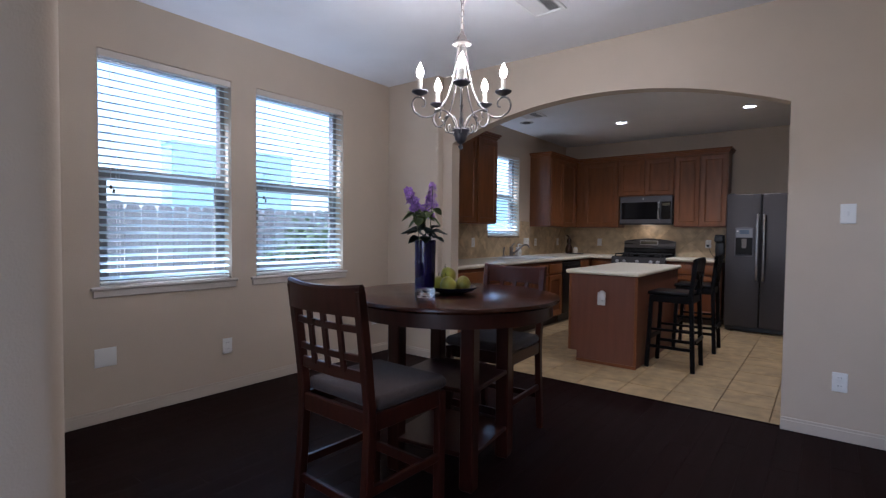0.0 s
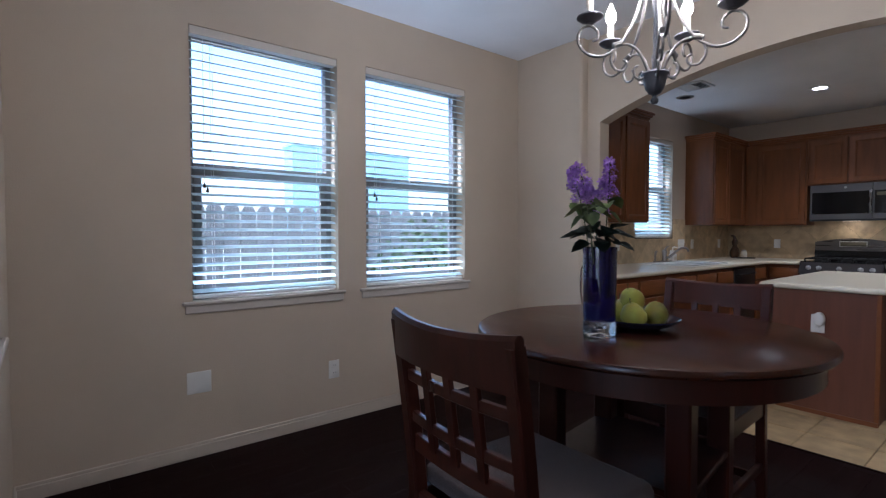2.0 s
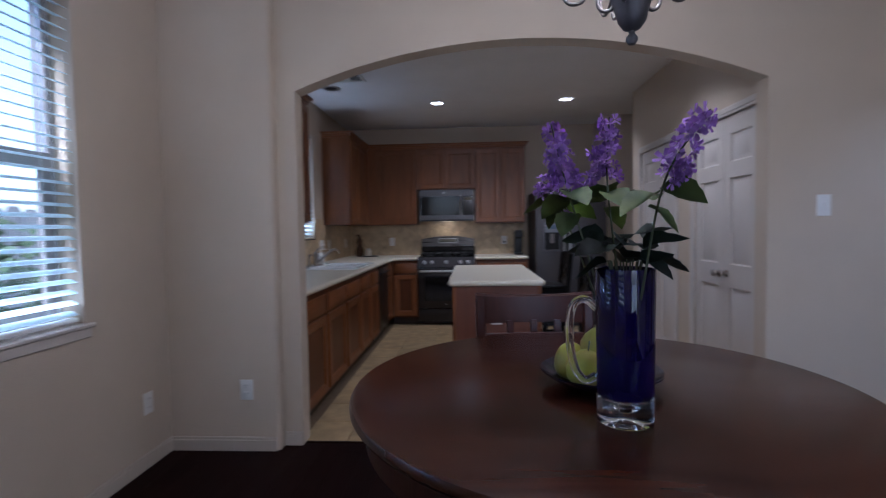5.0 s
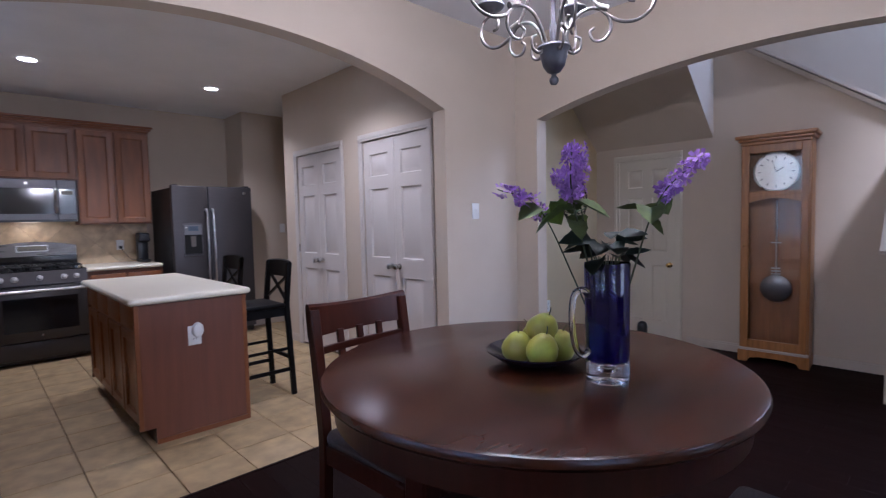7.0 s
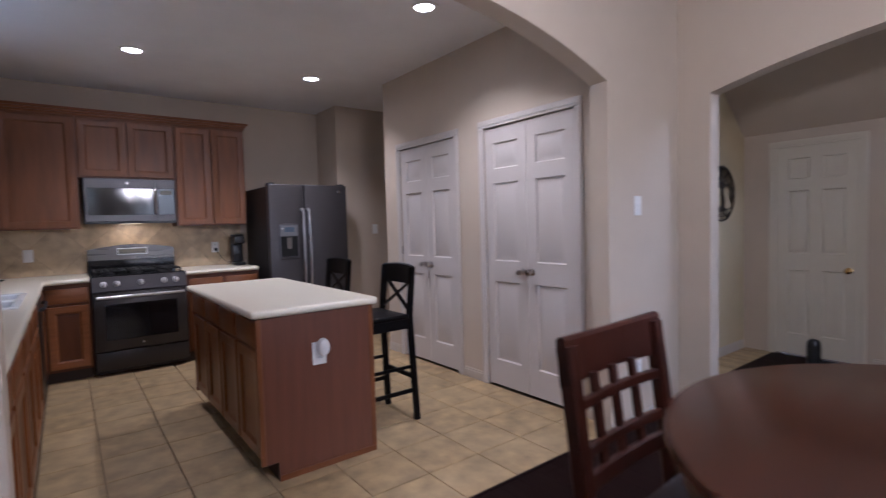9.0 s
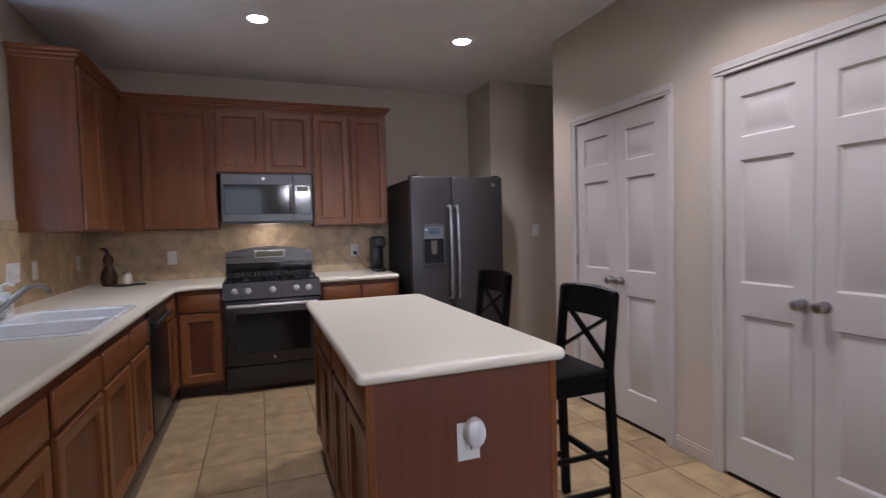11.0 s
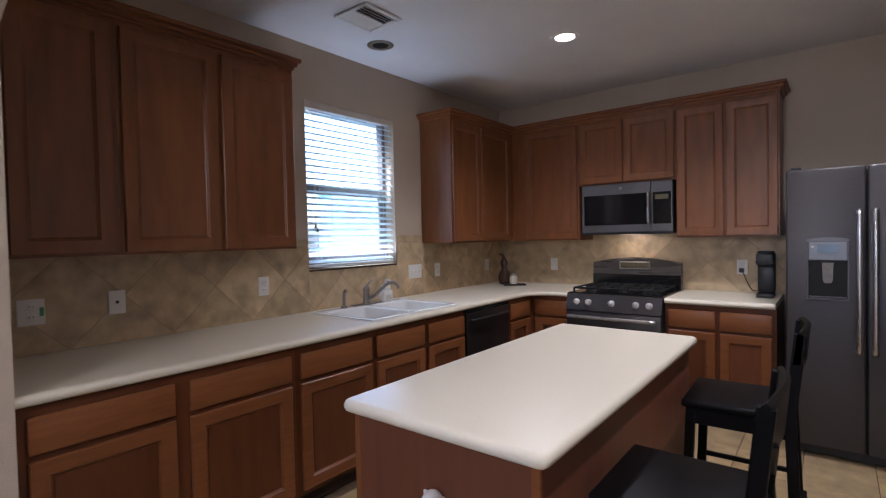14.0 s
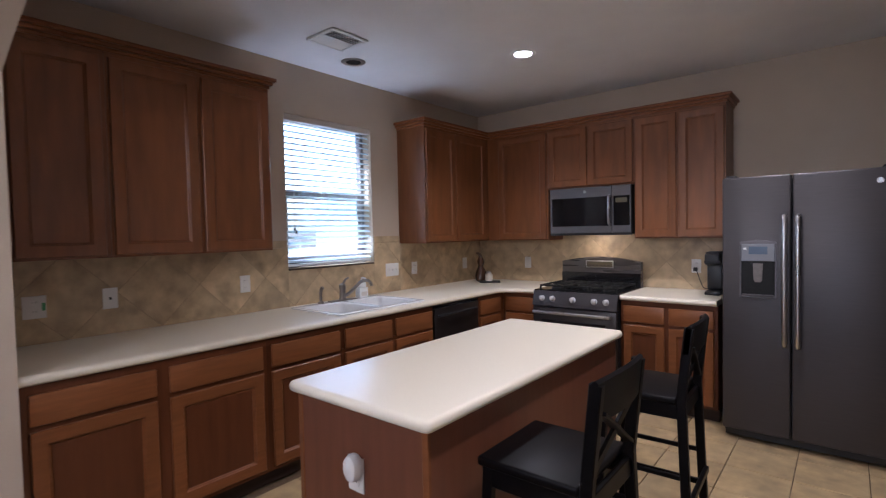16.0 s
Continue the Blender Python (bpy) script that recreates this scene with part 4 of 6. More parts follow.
# dishwasher
dw = thing("dishwasher", "black built-in dishwasher with a bar handle", "dishwasher", west_m(6.652))
part("body", bx(0, 0.60, 0.0, 0.58, 0.10, ZC - 0.042), BLACKP, dw)
part("door", bx(0.004, 0.596, -0.022, -0.001, 0.12, 0.835, bevel=0.006, seg=2), DISHW, dw)
part("control_strip", bx(0.004, 0.596, -0.020, -0.001, 0.838, 0.858, bevel=0.003), BLACKG, dw)
part("handle", tube(B(), spline([(0.05, -0.022, 0.775), (0.07, -0.046, 0.780), (0.30, -0.052, 0.782), (0.53, -0.046, 0.780), (0.55, -0.022, 0.775)]), 0.011, n=10), SLATED, dw)
part("emblem", lathe(B(), [(0, 0.002), (0.012, 0.002), (0.013, 0)], m=Matrix.Translation((0.45, -0.022, 0.2)) @ Matrix.Rotation(math.pi / 2, 4, "X")), STEEL, dw)
part("toe_panel", bx(0, 0.60, 0.05, 0.06, 0.0, 0.10), BLACKP, dw)

# upper cabinets


def crown(bm, pts):
    """A stepped crown moulding along (x0, y0, x1, y1, nx, ny) runs, at the top of the wall cabinets."""
    for x0, y0, x1, y1, nx, ny in pts:
        for out, z0, z1 in ((0.012, 2.395, 2.418), (0.028, 2.416, 2.440), (0.045, 2.438, 2.462)):
            box(bm, min(x0, x1) - (out if nx < 0 or ny else 0), max(x0, x1) + (out if nx > 0 or ny else 0),
                min(y0, y1) - (out if ny < 0 or nx else 0), max(y0, y1) + (out if ny > 0 or nx else 0), z0, z1, bevel=0.005)
    return bm


XU, YU = -3.09, 8.03


def upper(m, w, depth, z0, z1, doors, label):
    c = thing("wall_cabinet", label, "cabinet", m, "kitchen wall cabinets")
    part("body", bx(0, w, 0.0, depth, z0, z1), CAB, c)
    for a, b in doors:
        part("door", fluted(B(), a, b, z0 + 0.012, z1 - 0.03), CAB, c)
    return c


upper(west_m(4.125, XU), 0.46, 0.335, 1.35, 2.40, [(0.075, 0.436)], "reddish maple wall cabinet with a framed door")
upper(west_m(4.587, XU), 0.915, 0.335, 1.35, 2.40, [(0.013, 0.452), (0.478, 0.905)], "reddish maple wall cabinet with two framed doors")
upper(west_m(7.03, XU), 1.315, 0.335, 1.345, 2.40, [(0.012, 0.430), (0.440, 0.935)], "reddish maple corner wall cabinet with two framed doors")
upper(pose(XU + 0.003, YU, 0), 0.69, 0.315, 1.345, 2.40, [(0.14, 0.672)], "reddish maple wall cabinet with one wide framed door")
upper(pose(-2.395, YU, 0), 0.81, 0.315, 1.825, 2.40, [(0.01, 0.39), (0.402, 0.80)], "short reddish maple cabinet above the microwave")
upper(pose(-1.583, YU, 0), 0.69, 0.315, 1.355, 2.40, [(0.01, 0.335), (0.352, 0.68)], "reddish maple wall cabinet with two framed doors")
cm = thing("crown_moulding", "stepped reddish maple crown on the wall cabinets", "moulding")
part("run", crown(B(), [(XW + 0.005, 4.13, XU, 5.50, 1, 0)]), CABH, cm)
part("run", crown(B(), [(XW + 0.005, 7.03, XU, YB - 0.005, 1, 0)]), CABH, cm)
part("run", crown(B(), [(XU + 0.05, YU, -0.893, YB - 0.005, 0, -1)]), CABH, cm)

# ---- range, microwave, fridge ----
rg = thing("gas_range", "slate grey gas range with black cast grates", "stove", pose(-2.357, 7.64, 0))
part("body", bx(0, 0.757, 0.03, 0.66, 0.03, 0.895), SLATED, rg)
part("drawer", bx(0.004, 0.753, 0.0, 0.03, 0.06, 0.225, bevel=0.006, seg=2), RANGE, rg)
dr = part("oven_door", bx(0.004, 0.753, -0.012, 0.03, 0.235, 0.765, bevel=0.006, seg=2), RANGE, rg)
part("oven_window", bx(0.09, 0.667, -0.0145, -0.010, 0.33, 0.655, bevel=0.002), BLACKG, dr, "black oven glass")
bm = tube(B(), [(0.06, -0.012, 0.725), (0.06, -0.055, 0.725)], 0.011)
tube(bm, [(0.697, -0.012, 0.725), (0.697, -0.055, 0.725)], 0.011)
tube(bm, [(0.03, -0.06, 0.725), (0.727, -0.06, 0.725)], 0.014, n=12)
part("oven_handle", bm, STEEL, dr, "steel bar handle")
part("emblem", lathe(B(), [(0, 0.002), (0.010, 0.002), (0.011, 0)], m=Matrix.Translation((0.378, -0.012, 0.285)) @ Matrix.Rotation(math.pi / 2, 4, "X")), STEEL, dr)
part("control_panel", prism(B(), [(-0.02, 0.775), (0.05, 0.775), (0.07, 0.905), (0.015, 0.905)], "x", 0.0, 0.757), SLATE, rg)
for x in (0.09, 0.19, 0.378, 0.567, 0.667):
    kn = part("knob", lathe(B(), [(0, 0.037), (0.012, 0.037), (0.019, 0.029), (0.021, 0.006), (0.027, 0.0), (0, 0)], n=18, m=Matrix.Translation((x, -0.004, 0.840)) @ Matrix.Rotation(math.radians(76), 4, "X")), CHROME, rg, "polished chrome burner knob")
    part("grip", bx(x - 0.004, x + 0.004, -0.046, -0.036, 0.832, 0.866, bevel=0.002), CHROME, kn)
part("cooktop", bx(0.0, 0.757, 0.02, 0.60, 0.895, 0.913, bevel=0.006), BLACKG, rg)
for i in range(3):
    a, b = 0.03 + 0.237 * i, 0.03 + 0.237 * i + 0.223
    bm = B()
    for q in ((a, a + 0.012, 0.07, 0.55), (b - 0.012, b, 0.07, 0.55), (a, b, 0.07, 0.082), (a, b, 0.538, 0.55), (a, b, 0.30, 0.312), ((a + b) / 2 - 0.006, (a + b) / 2 + 0.006, 0.07, 0.55)):
        box(bm, *q, 0.938, 0.952, bevel=0.003)
    for x in (a + 0.006, b - 0.006):
        for y in (0.076, 0.544):
            box(bm, x - 0.007, x + 0.007, y - 0.007, y + 0.007, 0.912, 0.94)
    for y in (0.19, 0.43):
        for k in range(4):
            an = math.pi / 4 + k * math.pi / 2
            beam(bm, ((a + b) / 2 + 0.03 * math.cos(an), y + 0.03 * math.sin(an), 0.945), ((a + b) / 2 + 0.10 * math.cos(an), y + 0.10 * math.sin(an), 0.945), 0.010, 0.012, (0, 0, 1))
    part("grate", bm, BLACK, rg)
for x, y in ((0.14, 0.19), (0.14, 0.43), (0.378, 0.31), (0.617, 0.19), (0.617, 0.43)):
    part("burner", lathe(B(), [(0, 0.018), (0.034, 0.018), (0.038, 0.012), (0.045, 0.008), (0.05, 0.0)], (x, y, 0.913)), BLACK, rg)
bg = B()
prism(bg, [(0.0, 0.90), (0.757, 0.90), (0.757, 1.12)] + [(0.757 * (1 - i / 12), 1.135 + 0.045 * math.sin(math.pi * i / 12)) for i in range(13)] + [(0.0, 1.12)], "y", 0.60, 0.66)
gd = part("backguard", bg, BACKG, rg)
part("black_band", bx(0.0, 0.757, 0.585, 0.602, 0.905, 1.03, bevel=0.004), BLACKG, gd)
part("display", bx(0.245, 0.512, 0.590, 0.601, 1.075, 1.145, bevel=0.004), STEEL, gd, "steel control display")
part("screen", bx(0.255, 0.502, 0.588, 0.5905, 1.085, 1.135), DISPLAY, gd)
for i in range(6):
    part("button", bx(0.275 + 0.036 * i, 0.295 + 0.036 * i, 0.5865, 0.589, 1.095, 1.103), BLACKP, gd)

mw = thing("microwave", "slate grey over-range microwave with dark glass door", "microwave", pose(-2.358, 7.99, 1.395))
part("body", bx(0, 0.757, 0.028, 0.355, 0, 0.425), SLATED, mw)
dr = part("door", bx(0, 0.590, 0.0, 0.03, 0.012, 0.425, bevel=0.004), MICRO, mw)
part("door_glass", bx(0.022, 0.560, -0.003, 0.002, 0.075, 0.335, bevel=0.002), BLACKG, dr, "dark mirror-like glass")
bm = tube(B(), spline([(0.577, 0.0, 0.085), (0.577, -0.035, 0.10), (0.577, -0.042, 0.21), (0.577, -0.035, 0.32), (0.577, 0.0, 0.335)]), 0.011, n=10)
part("handle", bm, STEEL, dr, "curved steel handle")
pn = part("control_panel", bx(0.592, 0.757, 0.002, 0.03, 0.012, 0.425, bevel=0.004), MICRO, mw)
part("keypad", bx(0.606, 0.745, -0.001, 0.003, 0.075, 0.335, bevel=0.002), BLACKG, pn)
part("screen", bx(0.625, 0.725, -0.0025, 0.0, 0.275, 0.315), DISPLAY, pn)
part("vent_lip", bx(0.0, 0.757, 0.004, 0.03, -0.008, 0.012), BLACKP, mw)
part("emblem", lathe(B(), [(0, 0.003), (0.013, 0.003), (0.014, 0)], m=Matrix.Translation((0.345, 0.0, 0.385)) @ Matrix.Rotation(math.pi / 2, 4, "X")), STEEL, mw)
part("lamp_lens", bx(0.30, 0.46, 0.10, 0.16, -0.010, 0.0), glow("hood_lamp_glow", (1.0, 0.82, 0.55), 0.2), mw, "lit task lamp lens")
hood = window_lamp("hood_lamp", (-1.98, 8.12, 1.383), (-1.95, 8.22, 0.9), 0.16, 0.06, 0.26, (1.0, 0.82, 0.58))

FX0, FX1, FY = -0.825, 0.065, 7.48
fr = thing("refrigerator", "slate grey side-by-side refrigerator with ice dispenser", "refrigerator", pose(FX0, FY, 0))
FW = FX1 - FX0
part("body", bx(0.003, FW - 0.003, 0.075, 0.83, 0.03, 1.745, bevel=0.008), SLATED, fr)
part("base_grille", bx(0.01, FW - 0.01, 0.06, 0.10, 0.015, 0.075), BLACKP, fr)
SPL = 0.385
fd = part("freezer_door", bx(0.0, SPL - 0.004, 0.0, 0.075, 0.075, 1.765, bevel=0.012, seg=3), SLATE, fr)
rd = part("fridge_door", bx(SPL + 0.004, FW, 0.0, 0.075, 0.075, 1.765, bevel=0.012, seg=3), SLATE, fr)
for x, dd in ((SPL - 0.035, fd), (SPL + 0.035, rd)):
    bm = tube(B(), spline([(x, 0.0, 0.68), (x, -0.045, 0.70), (x, -0.058, 0.9), (x, -0.060, 1.1), (x, -0.058, 1.3), (x, -0.045, 1.48), (x, 0.0, 1.50)], 5), 0.014, n=12)
    part("handle", bm, STEEL, dd, "long steel bar handle")
bm = B()
for a in ((0.103, 0.113, 0.972, 1.325), (0.297, 0.307, 0.972, 1.325), (0.113, 0.297, 0.972, 0.984)):
    box(bm, a[0], a[1], -0.008, 0.002, a[2], a[3], bevel=0.003)
prism(bm, [(0.103, 1.325)] + [(0.103 + 0.204 * i / 10, 1.338 + 0.012 * math.sin(math.pi * i / 10)) for i in range(11)] + [(0.307, 1.325)], "y", -0.009, 0.002)
ds = part("dispenser", bm, MICRO, fd, "light slate ice and water dispenser")
part("dispenser_panel", bx(0.113, 0.297, -0.010, 0.001, 1.212, 1.325, bevel=0.003), SLATEL, ds, "light slate control panel")
part("dispenser_back", bx(0.113, 0.297, -0.003, 0.001, 0.984, 1.212), BLACK, ds, "black dispenser recess")
part("dispenser_screen", bx(0.155, 0.258, -0.0118, -0.009, 1.258, 1.308), material("blue_grey_screen", (0.10, 0.135, 0.18), 0.15), ds)
part("dispenser_button", bx(0.124, 0.142, -0.0118, -0.009, 1.288, 1.300, bevel=0.001), WHITEP, ds, "small white button")
part("dispenser_spout", bx(0.165, 0.245, -0.007, 0.0, 1.195, 1.213, bevel=0.003), SLATED, ds)
part("dispenser_paddle", prism(B(), [(0.178, 1.198), (0.233, 1.198), (0.229, 1.090), (0.220, 1.076), (0.191, 1.076), (0.182, 1.090)], "y", -0.009, -0.002), PEWTER, ds, "steel paddle")
part("dispenser_tray", bx(0.116, 0.294, -0.014, 0.0, 0.984, 0.996, bevel=0.002), SLATE, ds)
part("emblem", lathe(B(), [(0, 0.003), (0.016, 0.003), (0.017, 0)], m=Matrix.Translation((FW - 0.09, 0.0, 1.69)) @ Matrix.Rotation(math.pi / 2, 4, "X")), STEEL, rd)
for x in (0.05, FW - 0.05):
    part("hinge_cover", bx(x - 0.03, x + 0.03, 0.02, 0.14, 1.745, 1.78, bevel=0.006), SLATED, fr)

# ---- island ----
IX0, IX1, IY0, IY1 = -1.825, -1.108, 4.758, 6.385
isl = thing("kitchen_island", "reddish wood kitchen island with panelled doors", "island")
a0, a1, b0, b1, zi = IX0 + 0.035, IX1 - 0.035, IY0 + 0.035, IY1 - 0.035, 0.892
part("body", bx(a0 + 0.02, a1 - 0.012, b0 + 0.014, b1 - 0.014, 0.10, zi - 0.04), CAB, isl)
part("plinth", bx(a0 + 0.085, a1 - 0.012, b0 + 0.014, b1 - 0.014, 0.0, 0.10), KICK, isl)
for y0, y1 in ((b0, b0 + 0.014), (b1 - 0.014, b1)):
    part("end_panel", prism(B(), [(a0, 0.10), (a0 + 0.085, 0.10), (a0 + 0.085, 0), (a1, 0), (a1, zi - 0.04), (a0, zi - 0.04)], "y", y0, y1), CABP, isl)
part("corner_strip", bx(a0 - 0.004, a0 + 0.022, b0 - 0.004, b0 + 0.012, 0.10, zi - 0.04, bevel=0.003), CAB, isl)
part("corner_strip", bx(a1 - 0.02, a1 + 0.006, b0 - 0.004, b0 + 0.012, 0.0, zi - 0.04, bevel=0.003), CABH, isl)
part("back_panel", bx(a1 - 0.012, a1, b0 + 0.014, b1 - 0.014, 0.0, zi - 0.04), CABP, isl)
part("base_strip", bx(a0 + 0.085, a1, b0 - 0.008, b0, 0.0, 0.03), CABH, isl)
n = 4
step = (b1 - b0 - 0.03) / n
for i in range(n):
    y = b1 - 0.015 - step * i
    m = pose(a0 + 0.02, y, 0, 0, 0, -90)
    part("drawer_front", leaf_at(slab_front(B(), 0.012, step - 0.012, 0.70, 0.83), m), CABH, isl)
    part("door", leaf_at(fluted(B(), 0.012, step - 0.012, 0.125, 0.678), m), CAB, isl)
it = thing("island_worktop", "cream solid-surface island top with rounded corners", "worktop")
rc, pts = 0.03, []
for cx, cy, s in ((IX1 - rc, IY1 - rc, 0), (IX0 + rc, IY1 - rc, 90), (IX0 + rc, IY0 + rc, 180), (IX1 - rc, IY0 + rc, 270)):
    pts += [(cx + rc * math.cos(radians(s + q)), cy + rc * math.sin(radians(s + q))) for q in (0, 18, 36, 54, 72, 90)]
bm = prism(B(), pts, "z", zi - 0.04, zi)
bmesh.ops.bevel(bm, geom=[e for e in bm.edges if abs(e.verts[0].co.z - e.verts[1].co.z) < 1e-6], offset=0.0185, segments=4, affect="EDGES", profile=0.5)
part("slab", bm, TOP, it)
ip = plate("wall_outlet", "white duplex outlet on the island end", "outlet", pose(-1.468, b0, 0.625), 0.078, 0.122)
al = thing("plug_in_unit", "white rounded plug-in unit in the island outlet", "plug-in unit", pose(-1.455, b0 - 0.0095, 0.66))
part("body", leaf_at(lathe(B(), [(0, 0.046), (0.020, 0.044), (0.030, 0.036), (0.034, 0.022), (0.034, 0.010), (0.030, 0.0), (0, 0)], n=24, m=Matrix.Rotation(math.pi / 2, 4, "X")), Matrix.Diagonal((1, 1, 1.4, 1))), WHITEP, al)

# ---- lamps that the place has ----
for k, (x, y) in enumerate(CANS):
    c = thing("recessed_light", "lit round recessed ceiling light with white trim", "ceiling light", pose(x, y, H), "recessed kitchen lights")
    part("trim_ring", lathe(B(), [(0.062, -0.001), (0.066, -0.008), (0.092, -0.006), (0.096, -0.001), (0.062, -0.001)], n=32), WHITEP, c)
    part("lamp_lens", lathe(B(), [(0, -0.004), (0.04, -0.0035), (0.0625, -0.001)], n=28), CANGLOW, c)
    s = new("recessed_lamp", bpy.data.lights.new("recessed_lamp", "SPOT"))
    s.data.energy, s.data.spot_size, s.data.spot_blend, s.data.shadow_soft_size, s.data.color = CAN_POWER * 1.15, radians(129), 0.9, 0.05, (1.0, 0.91, 0.79)
    s.location = (x, y, H - 0.06)
c = thing("recessed_light", "unlit recessed ceiling light, dark inside", "ceiling light", pose(-3.06, 6.21, H), "recessed kitchen lights")
part("trim_ring", lathe(B(), [(0.055, -0.001), (0.058, -0.006), (0.088, -0.005), (0.092, -0.001), (0.055, -0.001)], n=32), NICKEL, c)
part("can", lathe(B(), [(0, -0.002), (0.060, -0.0025)], n=28), BLACK, c)


def vent(m, w, d, slats):
    v = thing("ceiling_vent", "white slatted ceiling air vent", "vent", m, "ceiling vents")
    bm = B()
    for a in ((-w / 2, w / 2, -d / 2, -d / 2 + 0.03), (-w / 2, w / 2, d / 2 - 0.03, d / 2), (-w / 2, -w / 2 + 0.03, -d / 2 + 0.03, d / 2 - 0.03), (w / 2 - 0.03, w / 2, -d / 2 + 0.03, d / 2 - 0.03)):
        box(bm, *a, -0.016, -0.001, bevel=0.006)
    part("frame", bm, WHITEP, v)
    part("backing", bx(-w / 2 + 0.03, w / 2 - 0.03, -d / 2 + 0.03, d / 2 - 0.03, -0.003, -0.001), BLACKP, v)
    for i in range(slats):
        y = -d / 2 + 0.03 + (d - 0.06) * (i + 0.5) / slats
        part("slat", beam(B(), (-w / 2 + 0.03, y, -0.010), (w / 2 - 0.03, y, -0.010), 0.0025, (d - 0.06) / slats * 0.72, (0, 0.45 if i * 3 > slats else -0.9, 1), bevel=0), WHITEP, v)
    return v


vent(pose(-2.80, 5.85, H, 0, 0, 90), 0.30, 0.285, 9)
vent(pose(-1.32, 3.12, H, 0, 0, 90), 0.36, 0.24, 12)

# ---- chandelier ----
ch = thing("chandelier", "five-armed brushed pewter chandelier with lit candle bulbs", "chandelier", pose(*CHANDELIER, 0))
part("canopy", lathe(B(), [(0, H - 0.001), (0.065, H - 0.001), (0.062, H - 0.012), (0.03, H - 0.03), (0.012, H - 0.035), (0, H - 0.035)], n=28), PEWTER, ch)
bm = B()
z, k = H - 0.035, 0
while z > 2.285:
    pts = [(0.009 * math.cos(a), 0, z - 0.02 + 0.02 * math.sin(a)) for a in [2 * math.pi * i / 12 for i in range(13)]]
    if k % 2:
        pts = [(0, p[0], p[2]) for p in pts]
    tube(bm, pts, 0.0024, n=6)
    z, k = z - 0.033, k + 1
part("chain", bm, PEWTER, ch)
part("cord", tube(B(), spline([(0.0, 0.0, H - 0.035), (0.04, 0.01, 2.60), (0.055, 0.015, 2.50), (0.02, 0.0, 2.42), (0.004, 0, 2.36), (0.0, 0, 2.28)]), 0.0025, n=6), IVORY, ch, "pale twisted lamp cord")
part("hub", lathe(B(), [(0, 2.292), (0.008, 2.285), (0.014, 2.265), (0.022, 2.255), (0.026, 2.235), (0.045, 2.225), (0.047, 2.215), (0.012, 2.205), (0, 2.2)], (0, 0, -0.018), n=24), PEWTER, ch)
part("stem", lathe(B(), [(0, 2.22), (0.007, 2.22), (0.007, 2.02), (0.011, 2.01), (0.011, 1.98), (0.007, 1.97), (0.007, 1.83), (0.012, 1.82), (0.008, 1.76), (0, 1.76)], n=16), IRON, ch)
part("cup", lathe(B(), [(0, 1.768), (0.042, 1.768), (0.044, 1.762), (0.040, 1.757), (0.034, 1.735), (0.029, 1.715), (0.018, 1.700), (0.008, 1.695), (0.0, 1.694)], n=28), IRON, ch)
part("finial", lathe(B(), [(0, 1.698), (0.008, 1.696), (0.006, 1.69), (0.012, 1.682), (0.0125, 1.675), (0.008, 1.667), (0, 1.665)], n=16), IRON, ch)
for i in range(5):
    a = radians(-54 + 72 * i)

    def ring(p):
        return (p[0] * math.cos(a), p[0] * math.sin(a), p[1])
    arm = part("arm", tube(B(), [ring(p) for p in spline([(0.016, 2.21, 0), (0.032, 2.09, 0), (0.062, 1.96, 0), (0.105, 1.875, 0), (0.155, 1.826, 0), (0.205, 1.817, 0), (0.245, 1.840, 0), (0.257, 1.875, 0), (0.243, 1.906, 0), (0.214, 1.914, 0), (0.192, 1.896, 0), (0.193, 1.872, 0), (0.208, 1.867, 0)], 5)], 0.0053, 0.0042, 8), PEWTER, ch)
    part("scroll", tube(B(), [ring(p) for p in spline([(0.020, 1.757, 0), (0.036, 1.80, 0), (0.062, 1.842, 0), (0.100, 1.858, 0), (0.135, 1.842, 0), (0.148, 1.806, 0), (0.132, 1.776, 0), (0.105, 1.774, 0), (0.094, 1.795, 0), (0.106, 1.808, 0)], 5)], 0.0048, 0.0038, 8), PEWTER, ch)
    part("small_scroll", tube(B(), [ring(p) for p in spline([(0.030, 1.757, 0), (0.050, 1.745, 0), (0.068, 1.755, 0), (0.070, 1.78, 0), (0.056, 1.79, 0)], 5)], 0.0045, 0.0035, 8), PEWTER, ch)
    part("clip", rod(B(), ring((0.112, 1.862)), ring((0.140, 1.852)), 0.0095, n=10), PEWTER, ch)
    px, py, _ = ring((0.218, 0))
    pan = part("drip_pan", lathe(B(), [(0, 1.958), (0.012, 1.956), (0.034, 1.968), (0.042, 1.975), (0.041, 1.980), (0.015, 1.972), (0, 1.972)], (px, py, -0.035), n=24), IRON, ch)
    part("candle", lathe(B(), [(0, 1.972), (0.0115, 1.972), (0.0115, 2.044), (0, 2.045)], (px, py, -0.035), n=16), CREAMW, pan, "cream candle sleeve")
    part("bulb", lathe(B(), [(0, 2.045), (0.008, 2.045), (0.015, 2.055), (0.0185, 2.068), (0.0165, 2.083), (0.009, 2.100), (0.003, 2.113), (0, 2.118)], (px, py, -0.035), n=16), FLAME, pan, "lit flame-shaped bulb")
    b = bulb_lamp("candle_bulb_light", (CHANDELIER[0] + px * 1.0, CHANDELIER[1] + py * 1.0, 2.108), BULB_POWER, 0.02, (1.0, 0.90, 0.78))

